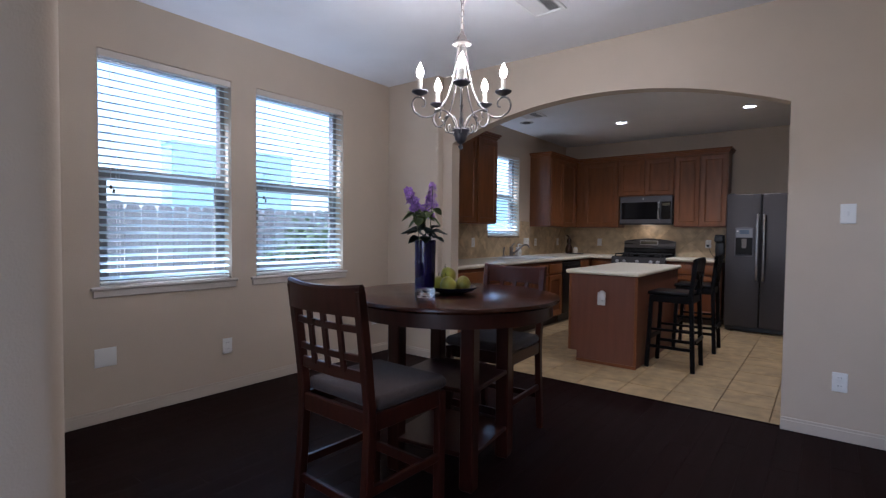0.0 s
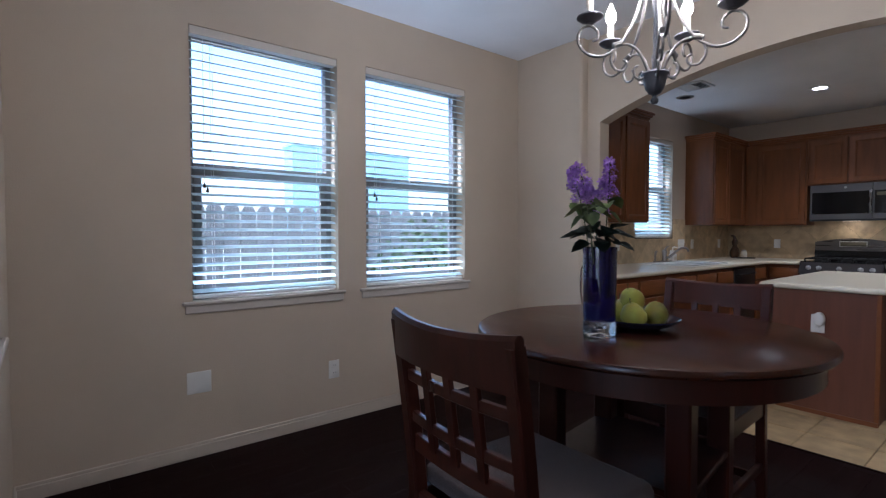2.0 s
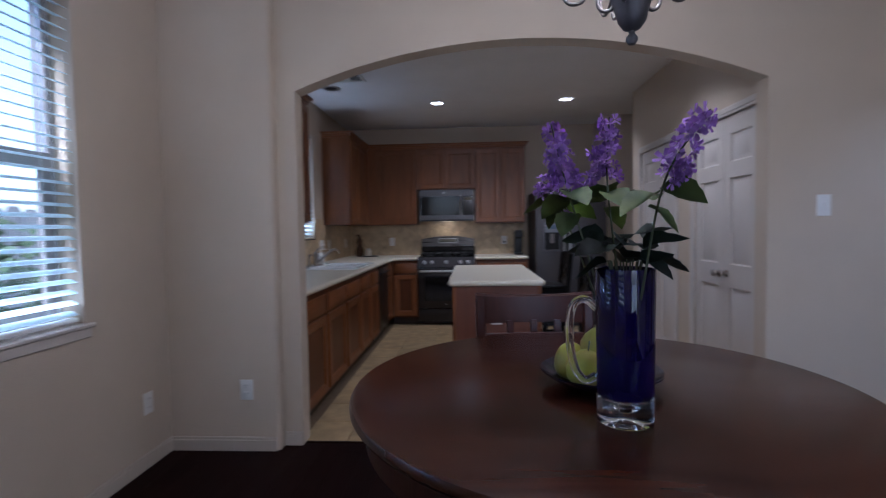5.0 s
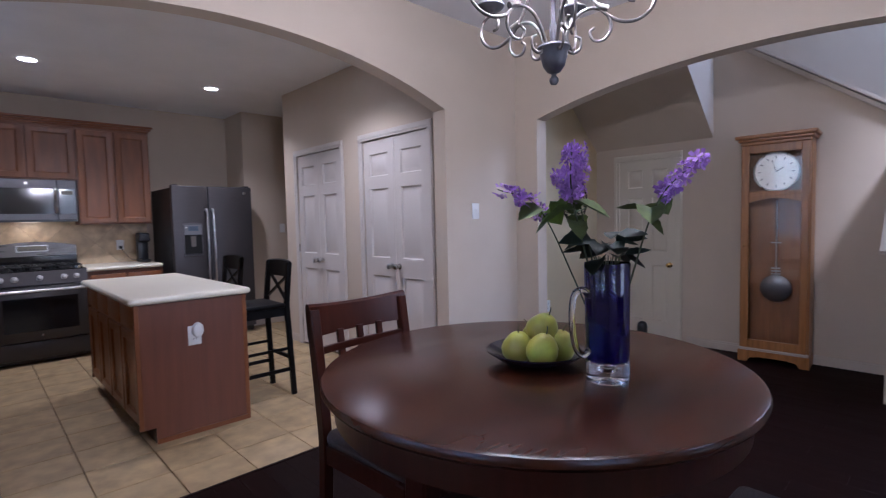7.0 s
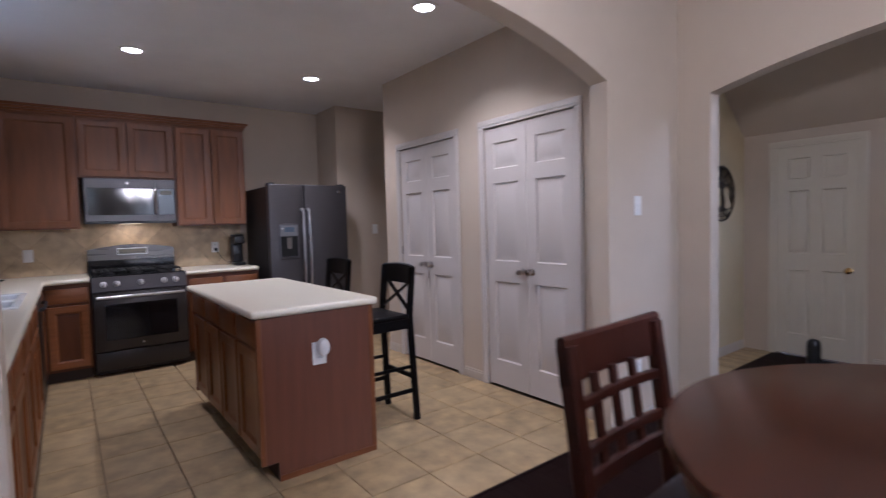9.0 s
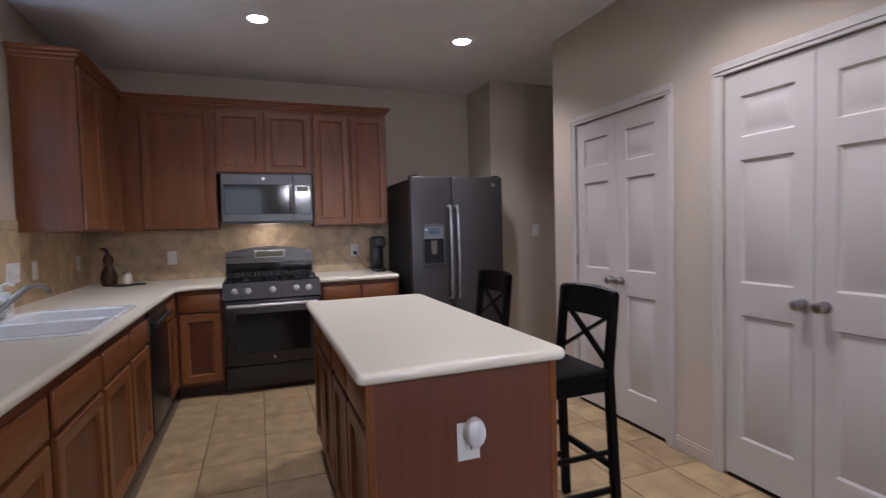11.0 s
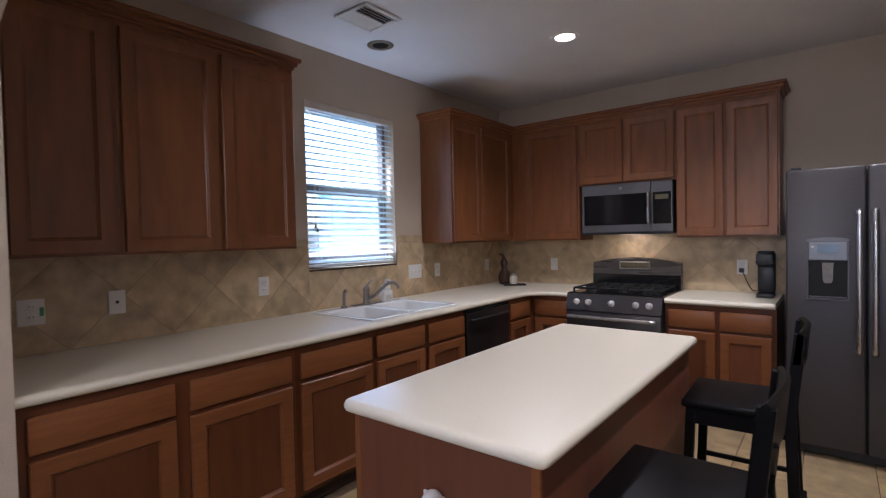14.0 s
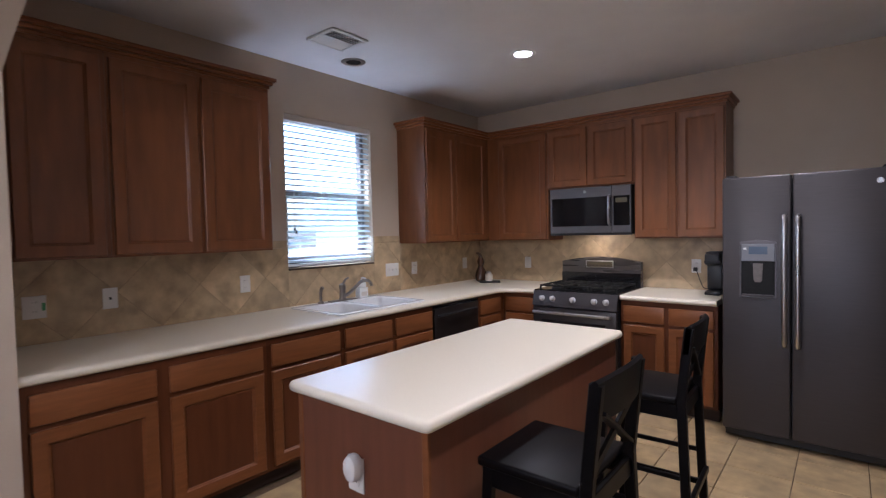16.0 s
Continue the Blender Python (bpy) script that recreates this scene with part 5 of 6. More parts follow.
# ---- dining table ----
TX, TY, TZ, TR = -1.371, 2.292, 0.916, 0.558
tb = thing("dining_table", "round dark cherry counter-height dining table", "table", pose(TX, TY, 0))
part("tabletop", lathe(B(), [(0, TZ), (TR - 0.012, TZ), (TR - 0.004, TZ - 0.003), (TR, TZ - 0.010), (TR, TZ - 0.018), (TR - 0.006, TZ - 0.026), (TR - 0.02, TZ - 0.030), (0, TZ - 0.030)], n=96), DTABLE, tb)
part("apron", lathe(B(), [(TR - 0.035, TZ - 0.030), (TR - 0.033, TZ - 0.095), (TR - 0.055, TZ - 0.097), (TR - 0.057, TZ - 0.030)], n=96), DWOOD, tb)
lr = 0.30
for i in range(4):
    a = radians(45 + 90 * i + 8)
    cx, cy = lr * math.cos(a), lr * math.sin(a)
    m = pose(cx, cy, 0, 0, 0, 8)
    part("leg", leaf_at(bx(-0.036, 0.036, -0.036, 0.036, 0, TZ - 0.032, bevel=0.006), m), DWOOD, tb)
for z in (0.16, 0.47):
    part("shelf", leaf_at(bx(-0.245, 0.245, -0.245, 0.245, z, z + 0.022, bevel=0.004), pose(0, 0, 0, 0, 0, 8)), DWOOD, tb)
for i in range(4):
    part("rail", leaf_at(bx(-0.178, 0.178, 0.198, 0.220, 0.80, TZ - 0.032, bevel=0.003), pose(0, 0, 0, 0, 0, 8 + 90 * i)), DWOOD, tb)

# ---- dining chairs ----


def dining_chair(m, label, tall=1.0):
    """Seat at 0.62 m; the back is at y = 0 and the seat reaches towards +y."""
    c = thing("dining_chair", label, "chair", m @ Matrix.Diagonal((1, 1, tall, 1)), "chairs at the dining table")
    w, d, zs, zt = 0.22, 0.43, 0.575, 1.03

    def back_y(z):
        return 0.012 - 0.055 * max(0.0, (z - zs) / (zt - zs)) ** 1.2

    def back_line(x, z0, z1, n=6):
        return [Vector((x, back_y(z0 + (z1 - z0) * i / n), z0 + (z1 - z0) * i / n)) for i in range(n + 1)]
    for s in (-1, 1):
        bm = B()
        ln = [Vector((s * (w - 0.018), -0.03, 0.0)), Vector((s * (w - 0.018), 0.0, 0.3))] + back_line(s * (w - 0.018), 0.5, zt)
        ribbon(bm, ln, 0.036, 0.040)
        part("back_post", bm, DWOOD, c)
        part("front_leg", bx(s * (w - 0.018) - 0.019, s * (w - 0.018) + 0.019, d - 0.04, d, 0, zs - 0.01, bevel=0.004), DWOOD, c)
        part("side_rail", bx(s * (w - 0.018) - 0.012, s * (w - 0.018) + 0.012, 0.02, d - 0.03, zs - 0.075, zs - 0.005, bevel=0.003), DWOOD, c)
        part("side_stretcher", bx(s * (w - 0.018) - 0.010, s * (w - 0.018) + 0.010, -0.005, d - 0.03, 0.26, 0.295, bevel=0.003), DWOOD, c)
    part("front_rail", bx(-w + 0.03, w - 0.03, d - 0.032, d - 0.008, zs - 0.075, zs - 0.005, bevel=0.003), DWOOD, c)
    part("back_rail", bx(-w + 0.03, w - 0.03, 0.0, 0.024, zs - 0.075, zs - 0.005, bevel=0.003), DWOOD, c)
    part("front_stretcher", bx(-w + 0.03, w - 0.03, d - 0.030, d - 0.010, 0.19, 0.235, bevel=0.003), DWOOD, c)
    part("back_stretcher", bx(-w + 0.03, w - 0.03, -0.016, 0.004, 0.20, 0.235, bevel=0.003), DWOOD, c)
    # curved top rail
    bm, n = B(), 12
    rings = []
    for i in range(n + 1):
        x = -w + 2 * w * i / n
        bow = -0.030 * (1 - (x / w) ** 2)
        dip = 0.014 * (x / w) ** 2
        y0 = back_y(0.985) + bow
        y1 = back_y(1.04) + bow
        rings.append([bm.verts.new(p) for p in ((x, y0 - 0.012, 0.935), (x, y0 + 0.012, 0.935), (x, y1 + 0.012, 1.032 + dip), (x, y1 + 0.004, 1.040 + dip), (x, y1 - 0.006, 1.040 + dip), (x, y1 - 0.014, 1.030 + dip))])
    for p, q in zip(rings, rings[1:]):
        for k in range(6):
            bm.faces.new((p[k], p[(k + 1) % 6], q[(k + 1) % 6], q[k]))
    bm.faces.new(rings[0])
    bm.faces.new(rings[-1][::-1])
    bmesh.ops.recalc_face_normals(bm, faces=bm.faces)
    part("top_rail", bm, DWOOD, c)
    for z in (0.705, 0.885, 0.775):
        h = 0.045 if z == 0.705 else 0.026
        bow = -0.012 if z < 0.75 else -0.016
        bm = B()
        ln = [Vector((-w + 0.03 + (2 * w - 0.06) * i / 8, back_y(z) + bow * (1 - (2 * i / 8 - 1) ** 2), z)) for i in range(9)]
        ribbon(bm, ln, h, 0.017, (0, 0, 1))
        part("lower_rail" if z == 0.705 else "cross_slat", bm, DWOOD, c)
    for x in (-0.09, 0.0, 0.09):
        bm = B()
        ln = [p + Vector((0, -0.018 * (1 - (x / w) ** 2), 0)) for p in back_line(x, 0.715, 0.945, 4)]
        ribbon(bm, ln, 0.026, 0.014)
        part("upright_slat", bm, DWOOD, c)
    bm = bx(-w - 0.004, w + 0.004, 0.035, d + 0.012, zs - 0.004, zs + 0.05, bevel=0.024, seg=4)
    for v in bm.verts:
        if v.co.z > zs + 0.03:
            v.co.z += 0.014 * (1 - (v.co.x / w) ** 2)
            v.co.x *= 0.985
    part("seat", bm, FABRIC, c, "grey-brown upholstered seat")
    return c


dining_chair(pose(-1.307, 1.424, 0, 0, 0, -2), "dark cherry chair with lattice back and grey fabric seat", 0.998)
dining_chair(pose(-1.415, 2.99, 0, 0, 0, 183), "dark cherry lattice-back chair between the table and the arch", 0.978)

# ---- bar stools ----


def bar_stool(m):
    """Back at y = 0, seat towards +y."""
    c = thing("bar_stool", "black painted wooden bar stool with a crossed back", "stool", m, "stools at the kitchen island")
    w, d, zs, zt = 0.19, 0.355, 0.70, 1.015

    def ly(z):
        return 0.0 - 0.032 * max(0.0, (z - zs) / (zt - zs)) - 0.03 * max(0.0, 1 - z / zs)
    for s in (-1, 1):
        bm = B()
        zz = [0, 0.35, zs, 0.80, 0.90, zt]
        ln = [Vector((s * (w - 0.016 + 0.012 * max(0, 1 - z / zs)), ly(z), z)) for z in zz]
        ribbon(bm, ln, 0.032, 0.038)
        part("back_post", bm, STOOLB, c)
        part("front_leg", beam(B(), (s * (w - 0.004), d + 0.01, 0), (s * (w - 0.02), d - 0.02, zs - 0.02), 0.034, 0.036, (1, 0, 0), bevel=0.004), STOOLB, c)
        part("side_rail", bx(s * (w - 0.018) - 0.010, s * (w - 0.018) + 0.010, 0.01, d - 0.03, zs - 0.085, zs - 0.02, bevel=0.003), STOOLB, c)
        for z in (0.20, 0.36):
            part("side_stretcher", beam(B(), (s * (w - 0.010), ly(z), z), (s * (w - 0.010), d - 0.005, z), 0.016, 0.028, (1, 0, 0), bevel=0.003) if z == 0.20 else beam(B(), (s * (w - 0.012), ly(z), z), (s * (w - 0.012), d - 0.01, z), 0.014, 0.022, (1, 0, 0), bevel=0.003), STOOLB, c)
    part("front_rail", bx(-w + 0.03, w - 0.03, d - 0.03, d - 0.01, zs - 0.085, zs - 0.02, bevel=0.003), STOOLB, c)
    part("back_rail", bx(-w + 0.03, w - 0.03, -0.01, 0.01, zs - 0.085, zs - 0.02, bevel=0.003), STOOLB, c)
    part("foot_rest", bx(-w + 0.01, w - 0.01, d - 0.015, d + 0.008, 0.255, 0.295, bevel=0.004), STOOLB, c)
    part("back_stretcher", bx(-w + 0.015, w - 0.015, -0.05, -0.03, 0.26, 0.29, bevel=0.003), STOOLB, c)
    bm = bx(-w - 0.006, w + 0.006, 0.018, d + 0.014, zs - 0.02, zs + 0.012, bevel=0.010, seg=3)
    part("seat", bm, STOOLB, c)
    bm, n, rings = B(), 10, []
    for i in range(n + 1):
        x = -w + 2 * w * i / n
        bow, arc = -0.022 * (1 - (x / w) ** 2), 0.010 * (1 - (x / w) ** 2)
        rings.append([bm.verts.new((x, ly(z) + bow + t, z + arc * (z > 0.97))) for z, t in ((0.905, -0.010), (0.905, 0.012), (1.02, 0.010), (1.028, 0.0), (1.02, -0.010))])
    for p, q in zip(rings, rings[1:]):
        for k in range(5):
            bm.faces.new((p[k], p[(k + 1) % 5], q[(k + 1) % 5], q[k]))
    bm.faces.new(rings[0])
    bm.faces.new(rings[-1][::-1])
    bmesh.ops.recalc_face_normals(bm, faces=bm.faces)
    part("top_rail", bm, STOOLB, c)
    for s in (-1, 1):
        part("cross_brace", beam(B(), (-s * (w - 0.03), ly(0.74) + 0.002 * s, 0.735), (s * (w - 0.03), ly(0.92) - 0.012 + 0.002 * s, 0.93), 0.030, 0.012, (1, 0, -0.6), bevel=0.002), STOOLB, c)
    return c


st = bar_stool(pose(-0.738, 5.19, 0, 0, 0, 90))
copy_thing(st, pose(-0.725, 6.14, 0, 0, 0, 92))

# ---- vase, flowers, pears ----
VX, VY = -1.373, 2.060
vs = thing("vase", "tall cobalt blue glass vase with clear base and handle", "vase", pose(VX, VY, TZ + 0.001))
part("foot", lathe(B(), [(0, 0.012), (0.010, 0.010), (0.030, 0.004), (0.046, 0.0), (0.050, 0.003), (0.051, 0.046), (0.048, 0.050), (0.030, 0.050), (0.012, 0.046), (0, 0.044)], n=40), CLEAR, vs, "thick clear glass base")
part("base_bubble", lathe(B(), [(0, 0.020), (0.012, 0.024), (0.018, 0.032), (0.010, 0.038), (0, 0.039)], n=20), CLEAR, vs)
part("cylinder", lathe(B(), [(0, 0.051), (0.048, 0.051), (0.0505, 0.056), (0.0515, 0.16), (0.053, 0.278), (0.0525, 0.282), (0.050, 0.280), (0.0485, 0.16), (0.0475, 0.062), (0, 0.060)], n=40), COBALT, vs, "cobalt blue glass body")
part("handle", leaf_at(tube(B(), spline([(-0.050, -0.004, 0.205), (-0.070, -0.006, 0.222), (-0.092, -0.008, 0.212), (-0.100, -0.010, 0.175), (-0.098, -0.010, 0.125), (-0.088, -0.008, 0.085), (-0.070, -0.006, 0.068), (-0.052, -0.004, 0.078)]), 0.008, n=12), Matrix.Rotation(radians(-28), 4, "Z")), CLEAR, vs, "clear glass loop handle")
bq = thing("flower_bunch", "silk bunch of purple flowers with green leaves in the vase", "flowers", pose(VX, VY, TZ + 0.062))
rnd = random.Random(5)


def leaf_mesh(length, width):
    bm = B()
    n = 9
    rows = []
    for i in range(n + 1):
        t = i / n
        w = width * (1 + 0.10 * (i % 2)) * math.sin(math.pi * min(t ** 0.8 * 0.95 + 0.04, 1)) ** 0.9
        zc = -0.22 * length * t * t + 0.03 * length * math.sin(7 * t)
        rows.append([bm.verts.new(p) for p in ((t * length, -w / 2, zc + 0.22 * w), (t * length, 0, zc), (t * length, w / 2, zc + 0.16 * w))])
    for a, b in zip(rows, rows[1:]):
        for k in range(2):
            bm.faces.new((a[k], a[k + 1], b[k + 1], b[k]))
    r = bmesh.ops.solidify(bm, geom=bm.faces[:], thickness=0.0012)
    return bm


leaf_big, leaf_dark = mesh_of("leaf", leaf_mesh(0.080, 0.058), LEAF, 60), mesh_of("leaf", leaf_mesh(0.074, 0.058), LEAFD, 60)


def add_leaf(me, at, yaw, pitch, roll, s=1.0):
    o = new("leaf", me)
    o.parent = bq
    o.matrix_basis = pose(*at, 0, 0, yaw) @ pose(0, 0, 0, roll, -pitch, 0) @ Matrix.Scale(s, 4)
    return o


bm = B()
for k in range(5):
    v = []
    a = 2 * math.pi * k / 5
    for r, da, z in ((0.0015, 0, 0), (0.007, -0.50, 0.001), (0.0130, -0.28, 0.005), (0.0145, 0.0, 0.003), (0.0130, 0.28, 0.005), (0.007, 0.50, 0.001)):
        v.append(bm.verts.new((r * math.cos(a + da), r * math.sin(a + da), z)))
    bm.faces.new(v)
bmesh.ops.solidify(bm, geom=bm.faces[:], thickness=0.0008)
FLOWER = bm
flower_src = bpy.data.meshes.new("floret")
FLOWER.to_mesh(flower_src)


def spike(base, mid, tip, length, count, branches):
    """A stem from the vase to a spike of many small florets, with leaves below it."""
    st = part("stem", tube(B(), spline([base, ((base[0] + mid[0]) / 2 * 0.9, (base[1] + mid[1]) / 2 * 0.9, (base[2] + mid[2]) / 2), mid, tip]), 0.0026, 0.0014, 6), STEM, bq)
    m0, t0 = Vector(mid), Vector(tip)
    bm = B()

    def cluster(p, q, rad, n):
        d = q - p
        whorls = max(2, round(d.length / 0.026))
        for i in range(n):
            t = (i + rnd.random()) / n
            # whorls of florets with bare stem between them
            t = (math.floor(t * whorls) + 0.5 + 0.62 * (t * whorls % 1 - 0.5)) / whorls
            r = rad * (1 - 0.55 * t) * rnd.uniform(0.35, 1.15)
            a = rnd.uniform(0, 2 * math.pi)
            u = d.orthogonal().normalized()
            w = d.normalized().cross(u)
            o = (u * math.cos(a) + w * math.sin(a))
            at = p + d * t + o * r
            nrm = (o + d.normalized() * rnd.uniform(0.0, 0.9)).normalized()
            mm = Matrix.Translation(at) @ nrm.to_track_quat("Z", "Y").to_matrix().to_4x4() @ Matrix.Scale(rnd.uniform(0.75, 1.25), 4)
            k0 = len(bm.verts)
            bm.from_mesh(flower_src)
            bm.verts.ensure_lookup_table()
            bmesh.ops.transform(bm, matrix=mm, verts=bm.verts[k0:])
    d = (t0 - m0).normalized()
    cluster(m0, t0, 0.028, round(count * 0.5))
    for off, ln in branches:
        p = m0 + Vector(off) * 0.2
        cluster(p, p + Vector(off), 0.013, count // 5)
    part("blossom", bm, PETAL, bq, "purple lilac-like blossom", 60)
    yaw = math.degrees(math.atan2(d.y, d.x))
    for k, (s, dy, pt) in enumerate(((0.95, 75, -10), (1.0, -85, -15), (0.85, 165, 20), (0.8, 25, -30))):
        p = m0 - d * (0.012 + 0.014 * k)
        add_leaf(leaf_big, p, yaw + dy, pt, rnd.uniform(-30, 30), s)


HB = 1.0 - TZ - 0.062
spike((0.0, 0.006, 0.0), (-0.100, 0.125, HB + 0.335), (-0.112, 0.238, HB + 0.383), 0.1, 46, [((-0.03, 0.03, 0.02), 0), ((0.03, 0.02, -0.02), 0)])
spike((-0.006, 0.0, 0.0), (-0.098, 0.032, HB + 0.352), (-0.129, 0.015, HB + 0.465), 0.1, 80, [((0.055, 0.02, 0.022), 0), ((-0.015, 0.03, 0.05), 0)])
spike((0.006, 0.0, 0.0), (-0.014, 0.066, HB + 0.366), (-0.009, 0.067, HB + 0.486), 0.1, 70, [((-0.025, 0.0, 0.05), 0)])
spike((0.0, -0.006, 0.0), (0.027, -0.112, HB + 0.345), (0.057, -0.197, HB + 0.437), 0.1, 64, [((0.03, -0.01, 0.02), 0)])
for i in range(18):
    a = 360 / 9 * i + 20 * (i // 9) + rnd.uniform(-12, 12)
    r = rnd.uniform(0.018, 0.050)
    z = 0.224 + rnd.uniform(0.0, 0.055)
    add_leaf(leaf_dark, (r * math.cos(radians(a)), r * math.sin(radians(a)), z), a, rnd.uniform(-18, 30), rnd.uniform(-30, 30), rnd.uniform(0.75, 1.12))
bm = B()
for i in range(16):
    a = radians(22.5 * i)
    tube(bm, [(0, 0, 0.0), (0.012 * math.cos(a), 0.012 * math.sin(a), 0.15), (0.03 * math.cos(a), 0.03 * math.sin(a), 0.235)], 0.0014, n=5)
part("leaf_stems", bm, STEM, bq)
BXc, BYc = -1.362, 2.275
pl = thing("fruit_plate", "shallow dark blue glazed plate under the pears", "plate", pose(BXc, BYc, TZ + 0.001))
part("dish", lathe(B(), [(0, 0.006), (0.055, 0.007), (0.10, 0.020), (0.130, 0.036), (0.134, 0.037), (0.133, 0.033), (0.105, 0.014), (0.06, 0.0), (0, 0.0)], n=48), PLATE, pl)


def pear(m, label):
    p = thing("pear", label, "pear", m, "pears on the plate")
    bm = lathe(B(), [(0, 0.004), (0.012, 0.001), (0.028, 0.006), (0.040, 0.022), (0.043, 0.038), (0.039, 0.054), (0.031, 0.067), (0.023, 0.077), (0.014, 0.083), (0.005, 0.084), (0, 0.082)], n=24)
    for v in bm.verts:
        k = noise.noise(v.co * 22)
        v.co += Vector((v.co.x, v.co.y, 0)) * 0.09 * k
    part("skin", bm, PEAR, p)
    part("stalk", tube(B(), [(0, 0, 0.086), (0.002, 0.001, 0.096), (0.006, 0.003, 0.106)], 0.0016, n=6), STEM, p)
    return p


for dx, dy, dz, rx, ry, rz in ((-0.052, 0.022, 0.012, 10, -16, 10), (0.022, -0.052, 0.012, 10, 14, -70), (-0.045, -0.040, 0.012, 14, -10, 40), (0.052, 0.018, 0.012, -10, 22, 90), (-0.006, -0.008, 0.062, 24, -18, 30)):
    pear(pose(BXc + dx, BYc + dy, TZ + dz, rx, ry, rz), "green-yellow pear with a faint blush")
lastp = bpy.data.objects["pear.004"]
part("sticker", lathe(B(), [(0, 0.0012), (0.009, 0.0006)], n=16, m=Matrix.Translation((-0.030, -0.027, 0.040)) @ Vector((-0.75, -0.66, 0.1)).to_track_quat("Z", "Y").to_matrix().to_4x4()), WHITEP, lastp, "small white fruit sticker")

# ---- long-case clock and wall ornament in the hall ----
gc = thing("longcase_clock", "tall golden oak pendulum clock with glass door", "clock", pose(2.495, 2.565, 0, 0, 0, -87.2))
CW = 0.242
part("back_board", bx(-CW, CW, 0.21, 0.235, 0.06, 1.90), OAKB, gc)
for s in (-1, 1):
    part("side_panel", bx(s * CW - 0.012, s * CW + 0.012, 0.02, 0.235, 0.06, 1.90, bevel=0.003), OAK, gc)
part("plinth", prism(B(), [(-CW - 0.02, 0), (-CW + 0.05, 0), (-CW + 0.07, 0.035), (-0.10, 0.050), (0.10, 0.050), (CW - 0.07, 0.035), (CW - 0.05, 0), (CW + 0.02, 0), (CW + 0.02, 0.10), (-CW - 0.02, 0.10)], "y", -0.005, 0.018), OAK, gc, "oak plinth with a shaped lower edge")
for s in (-1, 1):
    part("foot", bx(s * CW - 0.018, s * CW + 0.018, 0.020, 0.236, 0.0, 0.098, bevel=0.003), OAK, gc)
part("base_trim", bx(-CW - 0.012, CW + 0.012, 0.0, 0.235, 0.10, 0.125, bevel=0.006), TRIM, gc, "pale moulding strip")
fd = B()
for a in ((-CW, -CW + 0.055, 0.125, 1.90), (CW - 0.055, CW, 0.125, 1.90), (-CW + 0.055, CW - 0.055, 0.125, 0.20), (-CW + 0.055, CW - 0.055, 1.83, 1.90), (-CW + 0.055, CW - 0.055, 1.465, 1.50)):
    box(fd, a[0], a[1], 0.0, 0.022, a[2], a[3], bevel=0.003)
aw = CW - 0.055
prism(fd, [(-aw, 1.47), (aw, 1.47), (aw, 1.405)] + [(aw * (1 - i / 8), 1.405 + 0.035 * math.sin(math.pi * i / 16)) for i in range(1, 16)] + [(-aw, 1.405)], "y", 0.002, 0.020)
cd = part("door", fd, OAK, gc)
g = part("door_glass", bx(-aw, aw, 0.010, 0.014, 0.20, 1.83), WATER, cd)
g.visible_shadow = False
part("door_knob", lathe(B(), [(0, 0.02), (0.008, 0.016), (0.009, 0.008), (0.005, 0.0), (0, 0)], n=12, m=Matrix.Translation((-CW + 0.025, 0.0, 1.03)) @ Matrix.Rotation(math.pi / 2, 4, "X")), BRASS, cd)
bm = B()
for o, z0, z1 in ((0.012, 1.90, 1.93), (0.03, 1.93, 1.955), (0.05, 1.955, 1.985)):
    box(bm, -CW - o, CW + o, -o, 0.24, z0, z1, bevel=0.006)
part("cornice", bm, OAK, gc)
RX = Matrix.Rotation(math.pi / 2, 4, "X")
di = part("dial", lathe(B(), [(0, 0.004), (0.155, 0.004), (0.16, 0.0)], n=48, m=Matrix.Translation((0.0, 0.06, 1.665)) @ RX), DIAL, gc, "round cream dial")
part("bezel", lathe(B(), [(0.155, 0.004), (0.160, 0.012), (0.168, 0.010), (0.170, 0.0)], n=48, m=Matrix.Translation((0.0, 0.06, 1.665)) @ RX), STEEL, di)
bm = B()
for i in range(12):
    a = math.radians(30 * i)
    beam(bm, (0.112 * math.sin(a), 0.054, 1.665 + 0.112 * math.cos(a)), (0.132 * math.sin(a), 0.054, 1.665 + 0.132 * math.cos(a)), 0.008, 0.001, (math.cos(a), 0, -math.sin(a)), bevel=0)
part("hour_mark", bm, BLACKP, di)
part("hour_hand", beam(B(), (0, 0.052, 1.665), (0.055, 0.052, 1.70), 0.007, 0.001, (0, 0, 1), bevel=0), BLACKP, di)
part("minute_hand", beam(B(), (0, 0.050, 1.665), (-0.03, 0.050, 1.765), 0.005, 0.001, (1, 0, 0), bevel=0), BLACKP, di)
pe = part("pendulum_rod", rod(B(), (0, 0.12, 0.68), (0, 0.12, 1.42), 0.005), STEEL, gc)
part("pendulum_bob", lathe(B(), [(0, 0.016), (0.06, 0.012), (0.112, 0.004), (0.117, 0.0), (0, -0.004)], n=40, m=Matrix.Translation((0, 0.115, 0.655)) @ RX), BOBM, pe, "round dark brushed steel bob")
for z in (0.775, 0.80, 0.825):
    part("bob_bar", bx(-0.035, 0.035, 0.108, 0.114, z, z + 0.012), STEEL, pe)
part("regulator_bar", bx(-0.04, 0.04, 0.10, 0.106, 1.05, 1.06), STEEL, pe)

